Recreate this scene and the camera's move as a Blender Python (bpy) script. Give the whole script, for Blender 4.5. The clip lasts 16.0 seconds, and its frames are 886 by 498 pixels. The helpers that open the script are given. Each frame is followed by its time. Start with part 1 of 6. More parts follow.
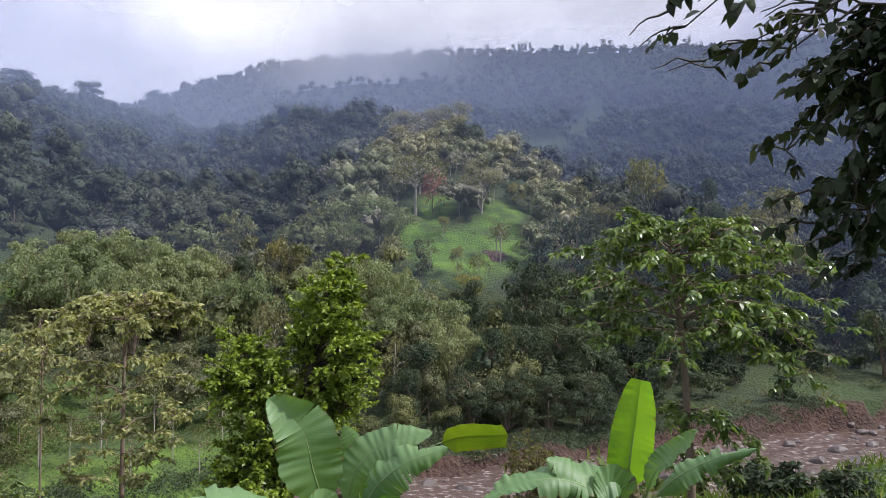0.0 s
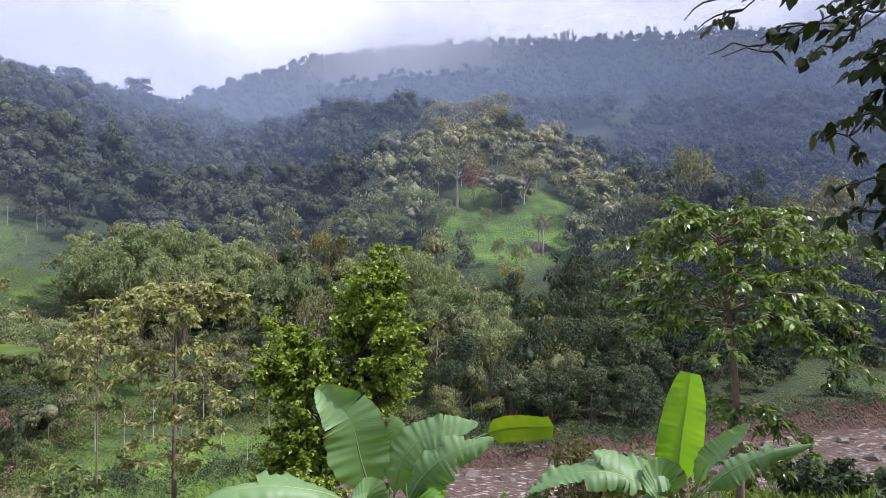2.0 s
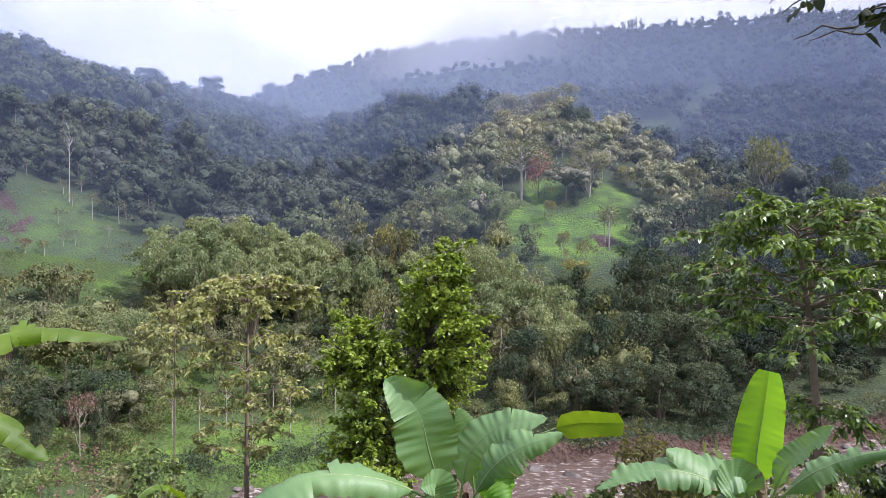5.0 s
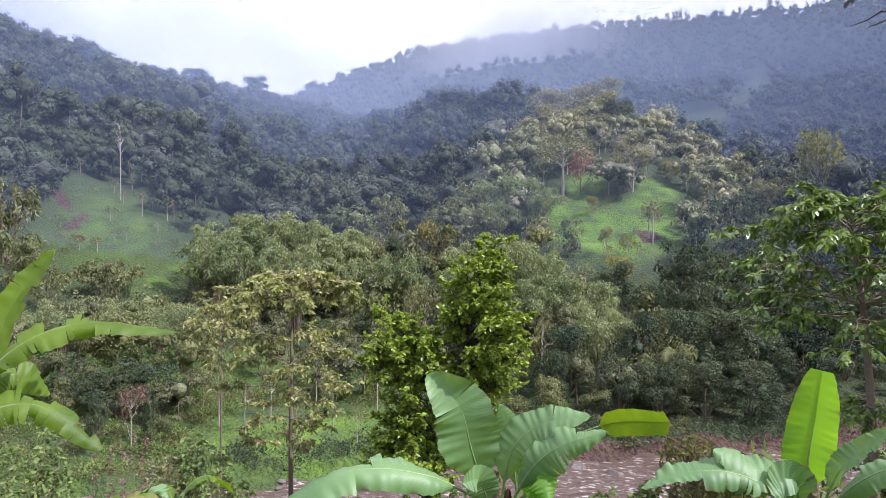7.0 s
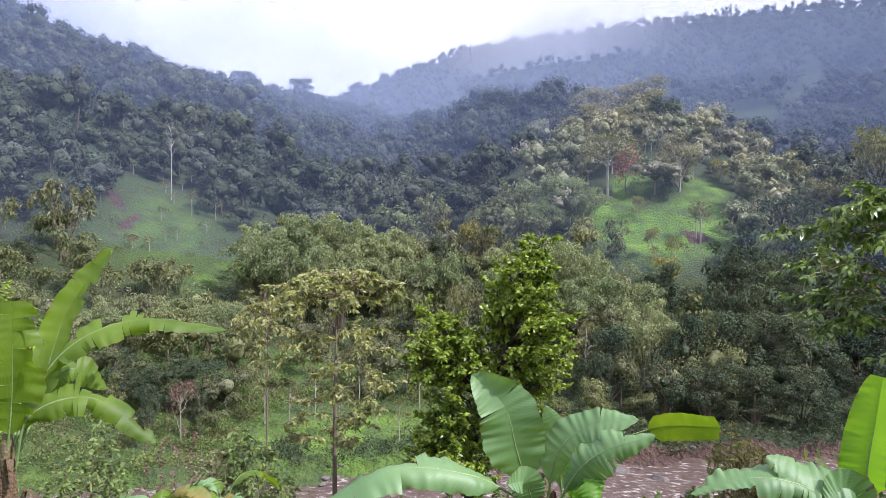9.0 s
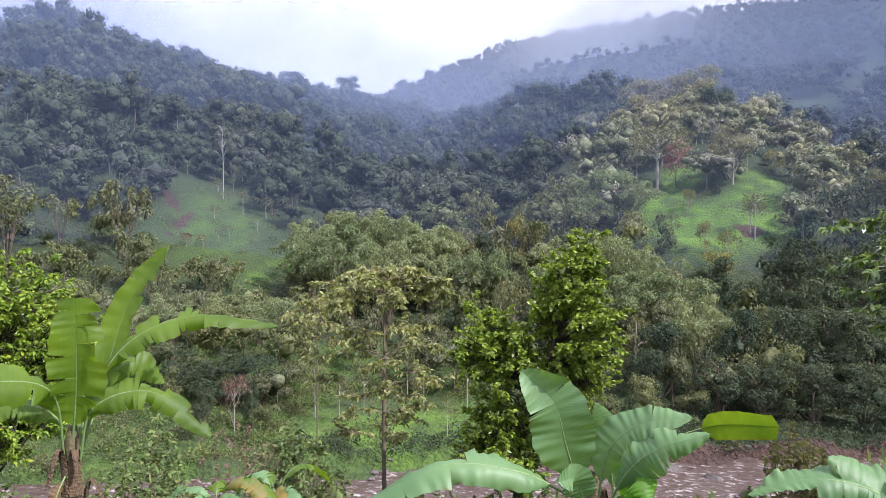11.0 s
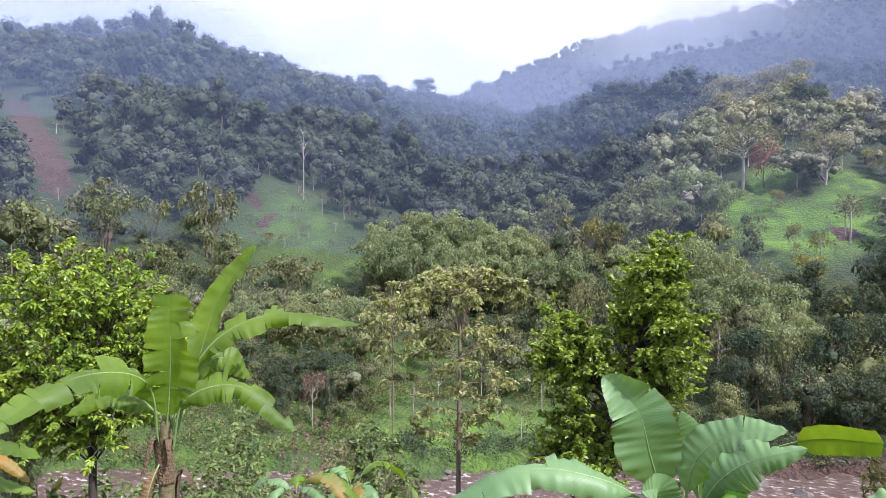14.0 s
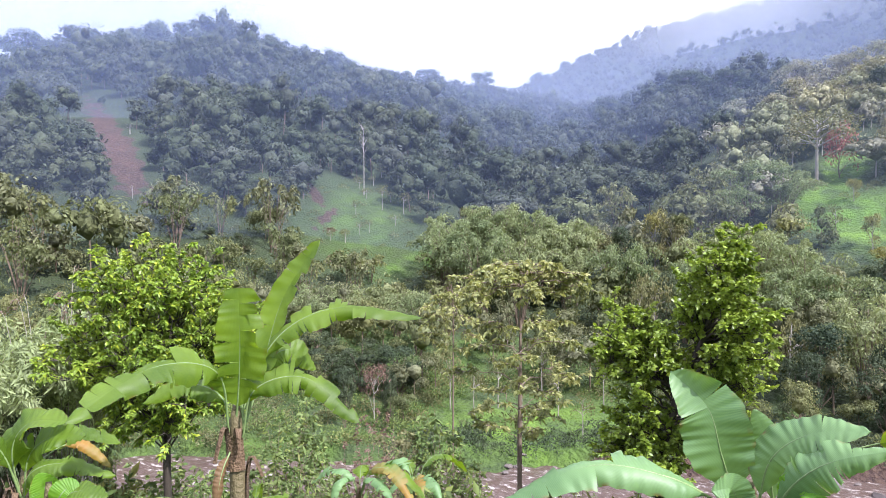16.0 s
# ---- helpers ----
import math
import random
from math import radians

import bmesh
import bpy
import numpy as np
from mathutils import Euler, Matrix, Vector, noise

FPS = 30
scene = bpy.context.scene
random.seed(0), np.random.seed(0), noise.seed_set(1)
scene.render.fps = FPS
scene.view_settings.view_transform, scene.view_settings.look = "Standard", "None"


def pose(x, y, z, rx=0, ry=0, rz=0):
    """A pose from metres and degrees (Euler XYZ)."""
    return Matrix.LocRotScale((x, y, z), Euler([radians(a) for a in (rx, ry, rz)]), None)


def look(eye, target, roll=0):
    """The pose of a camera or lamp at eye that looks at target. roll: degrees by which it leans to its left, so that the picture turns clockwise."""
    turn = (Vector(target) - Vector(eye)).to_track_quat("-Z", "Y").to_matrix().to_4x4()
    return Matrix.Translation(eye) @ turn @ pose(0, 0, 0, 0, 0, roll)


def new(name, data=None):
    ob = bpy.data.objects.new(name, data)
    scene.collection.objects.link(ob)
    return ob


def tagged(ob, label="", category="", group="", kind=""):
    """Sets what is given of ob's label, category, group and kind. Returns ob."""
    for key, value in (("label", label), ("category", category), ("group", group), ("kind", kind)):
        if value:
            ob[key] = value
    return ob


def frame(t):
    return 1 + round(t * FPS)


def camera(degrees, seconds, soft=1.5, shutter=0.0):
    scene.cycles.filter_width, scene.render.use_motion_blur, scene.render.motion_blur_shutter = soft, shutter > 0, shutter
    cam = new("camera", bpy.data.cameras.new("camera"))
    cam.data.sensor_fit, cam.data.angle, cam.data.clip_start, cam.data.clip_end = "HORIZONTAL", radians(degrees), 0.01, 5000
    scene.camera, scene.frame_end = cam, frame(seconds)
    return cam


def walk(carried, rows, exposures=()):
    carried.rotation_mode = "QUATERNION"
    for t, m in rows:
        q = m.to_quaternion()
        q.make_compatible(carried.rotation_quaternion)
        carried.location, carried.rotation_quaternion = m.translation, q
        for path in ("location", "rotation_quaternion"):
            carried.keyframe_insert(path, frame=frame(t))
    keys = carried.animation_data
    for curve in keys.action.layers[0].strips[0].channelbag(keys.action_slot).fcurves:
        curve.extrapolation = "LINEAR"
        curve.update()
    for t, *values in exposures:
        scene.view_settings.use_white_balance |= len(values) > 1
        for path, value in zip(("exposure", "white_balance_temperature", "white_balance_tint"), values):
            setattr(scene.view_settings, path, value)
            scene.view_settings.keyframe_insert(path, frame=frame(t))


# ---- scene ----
cam = camera(65.92, 16.0, soft=0.5)
EYE, TILT = 16.0, 1.0
# seconds, place, yaw, pitch, roll
ROWS = [
    (0.0, 0.000, 0.000, 0.000, -0.00, 0.00, 0.00),
    (0.5, -0.009, 0.002, -0.000, 0.82, -0.14, 0.06),
    (1.0, -0.018, 0.002, -0.003, 1.94, -0.41, -0.05),
    (1.5, -0.023, -0.002, -0.004, 2.69, -0.61, 0.06),
    (2.0, -0.030, 0.001, -0.002, 3.48, -0.71, 0.15),
    (2.5, -0.034, 0.010, -0.002, 4.43, -0.98, 0.35),
    (3.0, -0.038, 0.009, 0.001, 5.37, -0.55, 0.36),
    (3.5, -0.042, 0.005, 0.002, 5.90, -0.53, 0.30),
    (4.0, -0.051, 0.001, -0.001, 6.79, -0.80, 0.20),
    (6.5, -0.067, 0.008, -0.003, 11.47, -1.50, 0.31),
    (7.0, -0.071, 0.010, -0.005, 12.22, -1.56, 0.31),
    (7.5, -0.081, 0.010, -0.004, 13.02, -1.72, 0.36),
    (8.0, -0.087, 0.008, -0.004, 13.86, -1.70, 0.32),
    (8.5, -0.090, 0.004, -0.004, 14.66, -1.56, 0.25),
    (9.0, -0.095, 0.002, -0.004, 15.78, -1.54, 0.17),
    (11.5, -0.114, 0.009, -0.005, 20.76, -1.82, 0.74),
    (12.0, -0.126, 0.011, -0.003, 22.02, -1.73, 0.61),
    (12.5, -0.132, 0.011, -0.002, 23.07, -1.69, 0.40),
    (13.0, -0.138, 0.009, 0.000, 23.70, -1.30, 0.39),
    (13.5, -0.146, 0.007, 0.000, 25.04, -1.56, 0.39),
    (14.0, -0.152, 0.007, -0.002, 25.91, -1.70, 0.44),
    (14.5, -0.161, 0.005, -0.000, 27.85, -1.74, 0.56),
    (15.0, -0.167, -0.003, 0.004, 29.16, -1.69, 0.70),
    (15.5, -0.171, -0.002, -0.000, 29.94, -1.94, 0.80),
    (16.0, -0.180, 0.006, -0.005, 30.85, -2.15, 0.86),
]
EXPOSURES = [(0.0, 0.0, 5870, 17.5), (1.5, 0.15, 5820, 18), (3.5, 0.4, 5780, 20), (9.0, 0.5, 5680, 20.5), (12.5, 0.40, 5640, 20), (16.0, 0.90, 5640, 20)]
walk(cam, [(t, pose(0, 0, EYE, TILT, 0, 0) @ pose(x, y, z, 90 + pitch, roll, yaw)) for t, x, y, z, yaw, pitch, roll in ROWS], EXPOSURES)

# ---- sky and sun ----
SUN_AZ, SUN_EL = radians(102), radians(48)          # azimuth from +y towards +x
world = bpy.data.worlds.new("sky")
scene.world = world
world.use_nodes = True
wn, wl = world.node_tree.nodes, world.node_tree.links
wn.clear()
w_out, w_bg = wn.new("ShaderNodeOutputWorld"), wn.new("ShaderNodeBackground")
sky = wn.new("ShaderNodeTexSky")
sky.sky_type, sky.sun_disc = "NISHITA", False
sky.sun_elevation, sky.sun_rotation = SUN_EL, SUN_AZ
sky.air_density, sky.dust_density = 1.0, 2.0
w_co, w_noise, w_ramp = wn.new("ShaderNodeTexCoord"), wn.new("ShaderNodeTexNoise"), wn.new("ShaderNodeMapRange")
w_noise.inputs["Scale"].default_value, w_noise.inputs["Detail"].default_value = 1.7, 5.0
w_ramp.inputs[1].default_value, w_ramp.inputs[2].default_value = 0.36, 0.58
w_ramp.inputs[3].default_value, w_ramp.inputs[4].default_value = 0.75, 1.0
w_sky, w_mix = wn.new("ShaderNodeVectorMath"), wn.new("ShaderNodeMix")
w_sky.operation = "SCALE"
w_sky.inputs["Scale"].default_value = 0.12
w_mix.data_type = "RGBA"
# cloud cover: glaring over the gap between the hills, dull lavender grey low over the hills beside it, bright overhead
GAP_AZ, GAP_EL = radians(-8), radians(17)
w_dot, w_gap, w_sep, w_high = wn.new("ShaderNodeVectorMath"), wn.new("ShaderNodeMapRange"), wn.new("ShaderNodeSeparateXYZ"), wn.new("ShaderNodeMapRange")
w_dot.operation = "DOT_PRODUCT"
w_dot.inputs[1].default_value = (math.sin(GAP_AZ) * math.cos(GAP_EL), math.cos(GAP_AZ) * math.cos(GAP_EL), math.sin(GAP_EL))
w_gap.interpolation_type = w_high.interpolation_type = "SMOOTHSTEP"
w_gap.inputs[1].default_value, w_gap.inputs[2].default_value = 0.80, 0.95
w_high.inputs[1].default_value, w_high.inputs[2].default_value = 0.42, 0.75
w_soft, w_any = wn.new("ShaderNodeMath"), wn.new("ShaderNodeMath")
w_soft.operation, w_any.operation = "MULTIPLY_ADD", "MAXIMUM"
w_soft.inputs[1].default_value, w_soft.inputs[2].default_value = 0.10, -0.05
w_near = wn.new("ShaderNodeMath")
w_near.operation = "ADD"
w_cloud = wn.new("ShaderNodeMix")
w_cloud.data_type = "RGBA"
w_cloud.inputs[6].default_value, w_cloud.inputs[7].default_value = (0.66, 0.66, 0.80, 1), (1.25, 1.23, 1.26, 1)
wl.new(w_co.outputs["Generated"], w_dot.inputs[0]), wl.new(w_co.outputs["Generated"], w_sep.inputs[0])
wl.new(w_noise.outputs["Fac"], w_soft.inputs[0])
wl.new(w_dot.outputs["Value"], w_near.inputs[0]), wl.new(w_soft.outputs[0], w_near.inputs[1]), wl.new(w_near.outputs[0], w_gap.inputs[0])
wl.new(w_sep.outputs[2], w_high.inputs[0])
wl.new(w_gap.outputs[0], w_any.inputs[0]), wl.new(w_high.outputs[0], w_any.inputs[1])
wl.new(w_any.outputs[0], w_cloud.inputs[0]), wl.new(w_cloud.outputs[2], w_mix.inputs[7])
wl.new(w_co.outputs["Generated"], w_noise.inputs["Vector"])
wl.new(w_noise.outputs["Fac"], w_ramp.inputs[0])
wl.new(w_ramp.outputs[0], w_mix.inputs[0])
wl.new(sky.outputs["Color"], w_sky.inputs[0])
wl.new(w_sky.outputs[0], w_mix.inputs[6])
wl.new(w_mix.outputs[2], w_bg.inputs["Color"])
wl.new(w_bg.outputs[0], w_out.inputs["Surface"])

sun_data = bpy.data.lights.new("sun", "SUN")
sun_data.energy, sun_data.angle, sun_data.color = 5.0, radians(1.5), (1.0, 0.94, 0.82)
sun = new("sun", sun_data)
sun.matrix_world = look((0, 0, 0), (-math.sin(SUN_AZ) * math.cos(SUN_EL), -math.cos(SUN_AZ) * math.cos(SUN_EL), -math.sin(SUN_EL)))


# ---- materials ----
def material(name):
    m = bpy.data.materials.new(name)
    m.use_nodes = True
    n = m.node_tree.nodes
    n.clear()
    return m, n, m.node_tree.links


def mix_color(n, l, fac, a, b):
    x = n.new("ShaderNodeMix")
    x.data_type = "RGBA"
    for sock, v in ((x.inputs[0], fac), (x.inputs[6], a), (x.inputs[7], b)):
        if isinstance(v, bpy.types.NodeSocket):
            l.new(v, sock)
        else:
            sock.default_value = v if isinstance(v, float) else (*v, 1)
    return x.outputs[2]


def noise_at(n, l, scale, detail=3.0, low=0.35, high=0.65, vec="Position"):
    geo = n.new("ShaderNodeNewGeometry") if vec == "Position" else n.new("ShaderNodeTexCoord")
    tex, rng = n.new("ShaderNodeTexNoise"), n.new("ShaderNodeMapRange")
    tex.inputs["Scale"].default_value, tex.inputs["Detail"].default_value = scale, detail
    rng.inputs[1].default_value, rng.inputs[2].default_value = low, high
    l.new(geo.outputs[vec], tex.inputs["Vector"])
    l.new(tex.outputs["Fac"], rng.inputs[0])
    return rng.outputs[0]


def bump_of(n, l, height, strength, distance):
    b = n.new("ShaderNodeBump")
    b.inputs["Strength"].default_value, b.inputs["Distance"].default_value = strength, distance
    l.new(height, b.inputs["Height"])
    return b.outputs[0]


def leaf_material(name, dark, light, patch_scale=0.12, rough=0.45, glow=0.35, tip=None, per_tree=False, gloss=0.35, mass=0.0, spread=(0.55, 1.45)):
    """Foliage: large patches of two greens, a shade of its own for each leaf, and light through the blade."""
    dark, light = ((r * 1.14, gr, b * 1.45) for r, gr, b in (dark, light))
    m, n, l = material(name)
    geo = n.new("ShaderNodeNewGeometry")
    c = mix_color(n, l, noise_at(n, l, patch_scale, 2.0, 0.3, 0.7), dark, light)
    if per_tree:
        own = n.new("ShaderNodeAttribute")
        own.attribute_name = "tree_tint"
        ramp = n.new("ShaderNodeValToRGB")
        keys = ((0.0, tuple(0.5 * (u + v) for u, v in zip(dark, light))), (0.35, tuple(0.8 * v for v in light)), (0.6, (light[0] * 1.1, light[1] * 1.02, light[2] * 1.5)), (0.85, light), (1.0, (light[0] * 1.35, light[1] * 1.25, light[2] * 1.2)))
        for at, rgb in keys[1:-1]:
            ramp.color_ramp.elements.new(at)
        for el, (at, rgb) in zip(ramp.color_ramp.elements, keys):
            el.position, el.color = at, (*rgb, 1)
        l.new(own.outputs["Fac"], ramp.inputs[0])
        c = mix_color(n, l, 0.7, c, ramp.outputs[0])
    shade = n.new("ShaderNodeMapRange")
    shade.inputs[3].default_value, shade.inputs[4].default_value = spread
    l.new(geo.outputs["Random Per Island"], shade.inputs[0])
    s = n.new("ShaderNodeVectorMath")
    s.operation = "SCALE"
    l.new(c, s.inputs[0]), l.new(shade.outputs[0], s.inputs["Scale"])
    col = s.outputs[0]
    if tip:
        pick = n.new("ShaderNodeMapRange")
        pick.inputs[1].default_value, pick.inputs[2].default_value = 0.8, 0.95
        l.new(geo.outputs["Random Per Island"], pick.inputs[0])
        col = mix_color(n, l, pick.outputs[0], col, tip)
    b, t, x, o = n.new("ShaderNodeBsdfPrincipled"), n.new("ShaderNodeBsdfTranslucent"), n.new("ShaderNodeMixShader"), n.new("ShaderNodeOutputMaterial")
    b.inputs["Roughness"].default_value = rough
    b.inputs["Specular IOR Level"].default_value = gloss
    if per_tree or mass:
        # the bump's hollows are darkened in colour, as shaded gaps between leaf clumps
        grain, gap_shade = noise_at(n, l, mass or 1.5, 7.0, 0.3, 0.7), n.new("ShaderNodeMapRange")
        l.new(grain, gap_shade.inputs[0])
        gap_shade.inputs[3].default_value, gap_shade.inputs[4].default_value = 0.7, 1.2
        s2 = n.new("ShaderNodeVectorMath")
        s2.operation = "SCALE"
        l.new(col, s2.inputs[0]), l.new(gap_shade.outputs[0], s2.inputs["Scale"])
        col = s2.outputs[0]
        relief = bump_of(n, l, grain, 0.6, 0.6 / (mass or 1.5))
        l.new(relief, b.inputs["Normal"])
    x.inputs[0].default_value = glow
    warm = n.new("ShaderNodeVectorMath")
    warm.operation = "MULTIPLY"
    warm.inputs[1].default_value = (1.35, 1.3, 0.7)
    l.new(col, warm.inputs[0])
    l.new(col, b.inputs["Base Color"]), l.new(warm.outputs[0], t.inputs["Color"])
    l.new(b.outputs[0], x.inputs[1]), l.new(t.outputs[0], x.inputs[2]), l.new(x.outputs[0], o.inputs["Surface"])
    return m


def plain_material(name, a, b, scale=2.0, rough=0.8, bump=0.3, dist=0.02, vec="Position"):
    m, n, l = material(name)
    big, fine = noise_at(n, l, scale, 4.0, vec=vec), noise_at(n, l, scale * 9, 5.0, vec=vec)
    c = mix_color(n, l, big, a, b)
    c = mix_color(n, l, fine, c, tuple(0.6 * v for v in a))
    bs, o = n.new("ShaderNodeBsdfPrincipled"), n.new("ShaderNodeOutputMaterial")
    half = mix_color(n, l, 0.35, c, a)
    l.new(half, bs.inputs["Base Color"])
    bs.inputs["Roughness"].default_value = rough
    l.new(bump_of(n, l, fine, bump, dist), bs.inputs["Normal"])
    l.new(bs.outputs[0], o.inputs["Surface"])
    return m


def ground_material():
    """Grass, with bare red earth where the mesh's soil value says so."""
    m, n, l = material("grass_and_earth")
    fine, mid, big = noise_at(n, l, 3.0, 6.0), noise_at(n, l, 0.35, 4.0), noise_at(n, l, 0.05, 3.0)
    grass = mix_color(n, l, big, (0.100, 0.200, 0.015), (0.170, 0.285, 0.022))
    grass = mix_color(n, l, mid, grass, (0.04, 0.065, 0.018))
    fine2 = n.new("ShaderNodeMath")
    fine2.operation = "MULTIPLY"
    fine2.inputs[1].default_value = 0.5
    l.new(fine, fine2.inputs[0])
    grass = mix_color(n, l, fine2.outputs[0], grass, (0.09, 0.165, 0.025))
    green = n.new("ShaderNodeAttribute")
    green.attribute_name = "grass"
    floor = mix_color(n, l, mid, (0.022, 0.040, 0.012), (0.038, 0.060, 0.017))
    floor = mix_color(n, l, fine2.outputs[0], floor, (0.044, 0.050, 0.020))
    grass = mix_color(n, l, green.outputs["Fac"], floor, grass)
    earth = mix_color(n, l, mid, (0.054, 0.025, 0.019), (0.028, 0.015, 0.012))
    earth = mix_color(n, l, fine2.outputs[0], earth, (0.15, 0.095, 0.062))
    at = n.new("ShaderNodeAttribute")
    at.attribute_name = "soil"
    edge = n.new("ShaderNodeMath")
    edge.operation = "ADD"
    l.new(at.outputs["Fac"], edge.inputs[0])
    wob, rng = n.new("ShaderNodeMath"), n.new("ShaderNodeMapRange")
    wob.operation = "MULTIPLY_ADD"
    wob.inputs[1].default_value, wob.inputs[2].default_value = 0.7, -0.35
    l.new(mid, wob.inputs[0]), l.new(wob.outputs[0], edge.inputs[1])
    rng.inputs[1].default_value, rng.inputs[2].default_value = 0.4, 0.6
    l.new(edge.outputs[0], rng.inputs[0])
    c = mix_color(n, l, rng.outputs[0], grass, earth)
    bs, o = n.new("ShaderNodeBsdfPrincipled"), n.new("ShaderNodeOutputMaterial")
    l.new(c, bs.inputs["Base Color"])
    bs.inputs["Roughness"].default_value = 0.9
    l.new(bump_of(n, l, fine, 0.8, 0.3), bs.inputs["Normal"])
    l.new(bs.outputs[0], o.inputs["Surface"])
    return m


def water_material():
    """Brown flood water, rough with rapids and streaked with foam."""
    m, n, l = material("muddy_river")
    co, mp = n.new("ShaderNodeTexCoord"), n.new("ShaderNodeMapping")
    mp.inputs["Rotation"].default_value = (0, 0, radians(-21))
    mp.inputs["Scale"].default_value = (0.5, 1.0, 1.0)
    l.new(co.outputs["Object"], mp.inputs["Vector"])
    wave, foam, rng = n.new("ShaderNodeTexNoise"), n.new("ShaderNodeTexNoise"), n.new("ShaderNodeMapRange")
    wave.inputs["Scale"].default_value, wave.inputs["Detail"].default_value = 1.6, 5.0
    foam.inputs["Scale"].default_value, foam.inputs["Detail"].default_value = 2.8, 9.0
    foam.inputs["Roughness"].default_value = 0.7
    rng.inputs[1].default_value, rng.inputs[2].default_value = 0.545, 0.65
    l.new(mp.outputs[0], wave.inputs["Vector"]), l.new(mp.outputs[0], foam.inputs["Vector"])
    l.new(foam.outputs["Fac"], rng.inputs[0])
    c = mix_color(n, l, rng.outputs[0], (0.085, 0.058, 0.046), (0.50, 0.45, 0.42))
    bs, o = n.new("ShaderNodeBsdfPrincipled"), n.new("ShaderNodeOutputMaterial")
    l.new(c, bs.inputs["Base Color"])
    bs.inputs["Roughness"].default_value = 0.34
    bs.inputs["Specular IOR Level"].default_value = 0.28
    l.new(bump_of(n, l, wave.outputs["Fac"], 0.8, 0.35), bs.inputs["Normal"])
    l.new(bs.outputs[0], o.inputs["Surface"])
    return m


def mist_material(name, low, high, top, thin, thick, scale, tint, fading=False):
    """Drifting mist, also tinted as haze: mostly clear, thicker between two heights, thinning out again above, torn by
    noise.
    """
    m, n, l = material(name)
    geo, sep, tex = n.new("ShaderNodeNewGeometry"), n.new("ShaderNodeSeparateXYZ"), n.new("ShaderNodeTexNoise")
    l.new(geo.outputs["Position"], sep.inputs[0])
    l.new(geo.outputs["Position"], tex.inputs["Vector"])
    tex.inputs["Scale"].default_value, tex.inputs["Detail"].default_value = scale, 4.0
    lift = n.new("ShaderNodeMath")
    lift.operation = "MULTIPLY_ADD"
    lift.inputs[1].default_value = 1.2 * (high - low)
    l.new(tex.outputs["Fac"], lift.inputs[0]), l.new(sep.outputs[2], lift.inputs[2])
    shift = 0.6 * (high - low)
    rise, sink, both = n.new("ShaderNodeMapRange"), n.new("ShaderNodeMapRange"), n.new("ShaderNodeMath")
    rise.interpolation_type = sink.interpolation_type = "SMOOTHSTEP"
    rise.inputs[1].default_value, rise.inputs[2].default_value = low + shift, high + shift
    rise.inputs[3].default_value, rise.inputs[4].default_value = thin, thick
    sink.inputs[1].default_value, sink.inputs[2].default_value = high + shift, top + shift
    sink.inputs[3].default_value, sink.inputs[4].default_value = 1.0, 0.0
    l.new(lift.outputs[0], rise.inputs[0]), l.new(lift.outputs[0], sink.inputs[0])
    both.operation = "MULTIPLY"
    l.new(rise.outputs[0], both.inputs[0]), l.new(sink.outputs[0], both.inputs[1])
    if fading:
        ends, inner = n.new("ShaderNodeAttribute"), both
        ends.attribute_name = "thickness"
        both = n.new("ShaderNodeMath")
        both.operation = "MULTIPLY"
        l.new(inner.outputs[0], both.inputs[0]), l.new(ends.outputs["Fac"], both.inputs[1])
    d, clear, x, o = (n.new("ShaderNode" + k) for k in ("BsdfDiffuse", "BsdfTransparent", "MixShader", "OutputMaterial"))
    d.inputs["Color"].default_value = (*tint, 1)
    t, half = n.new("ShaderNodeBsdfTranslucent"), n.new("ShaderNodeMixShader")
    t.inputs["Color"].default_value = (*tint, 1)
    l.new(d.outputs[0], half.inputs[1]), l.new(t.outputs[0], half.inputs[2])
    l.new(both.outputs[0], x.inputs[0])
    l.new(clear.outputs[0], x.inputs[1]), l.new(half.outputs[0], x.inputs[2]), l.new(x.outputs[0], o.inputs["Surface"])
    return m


GROUND, WATER = ground_material(), water_material()
BARK = plain_material("grey_brown_bark", (0.21, 0.155, 0.11), (0.11, 0.08, 0.06), 3.0)
PALE_BARK = plain_material("pale_bark", (0.42, 0.38, 0.32), (0.26, 0.23, 0.19), 2.0)
DARK_BARK = plain_material("dark_wet_bark", (0.055, 0.042, 0.03), (0.03, 0.025, 0.018), 4.0)
ROCK = plain_material("river_rock", (0.15, 0.125, 0.11), (0.08, 0.065, 0.055), 0.8, 0.45, 0.6, 0.05)
# cloud shade on the hillsides is put into this darker leaf colour
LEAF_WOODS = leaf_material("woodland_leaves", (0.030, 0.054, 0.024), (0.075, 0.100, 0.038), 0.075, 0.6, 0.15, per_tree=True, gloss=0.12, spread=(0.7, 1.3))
# sunlight on the spur is put into these paler, warmer leaves
LEAF_SPUR_SUN = leaf_material("sun_paled_spur_leaves", (0.142, 0.198, 0.070), (0.250, 0.285, 0.112), 0.09, 0.6, 0.2, per_tree=True, gloss=0.15, spread=(0.7, 1.3))
LEAF_FAR = leaf_material("far_woodland_leaves", (0.040, 0.062, 0.032), (0.070, 0.092, 0.040), 0.03, 0.6, 0.2, per_tree=True, gloss=0.1, spread=(0.85, 1.15))
LEAF_VALLEY = leaf_material("valley_leaves", (0.082, 0.126, 0.043), (0.182, 0.222, 0.069), 0.10, 0.6, 0.3, per_tree=True, gloss=0.12, spread=(0.65, 1.3))
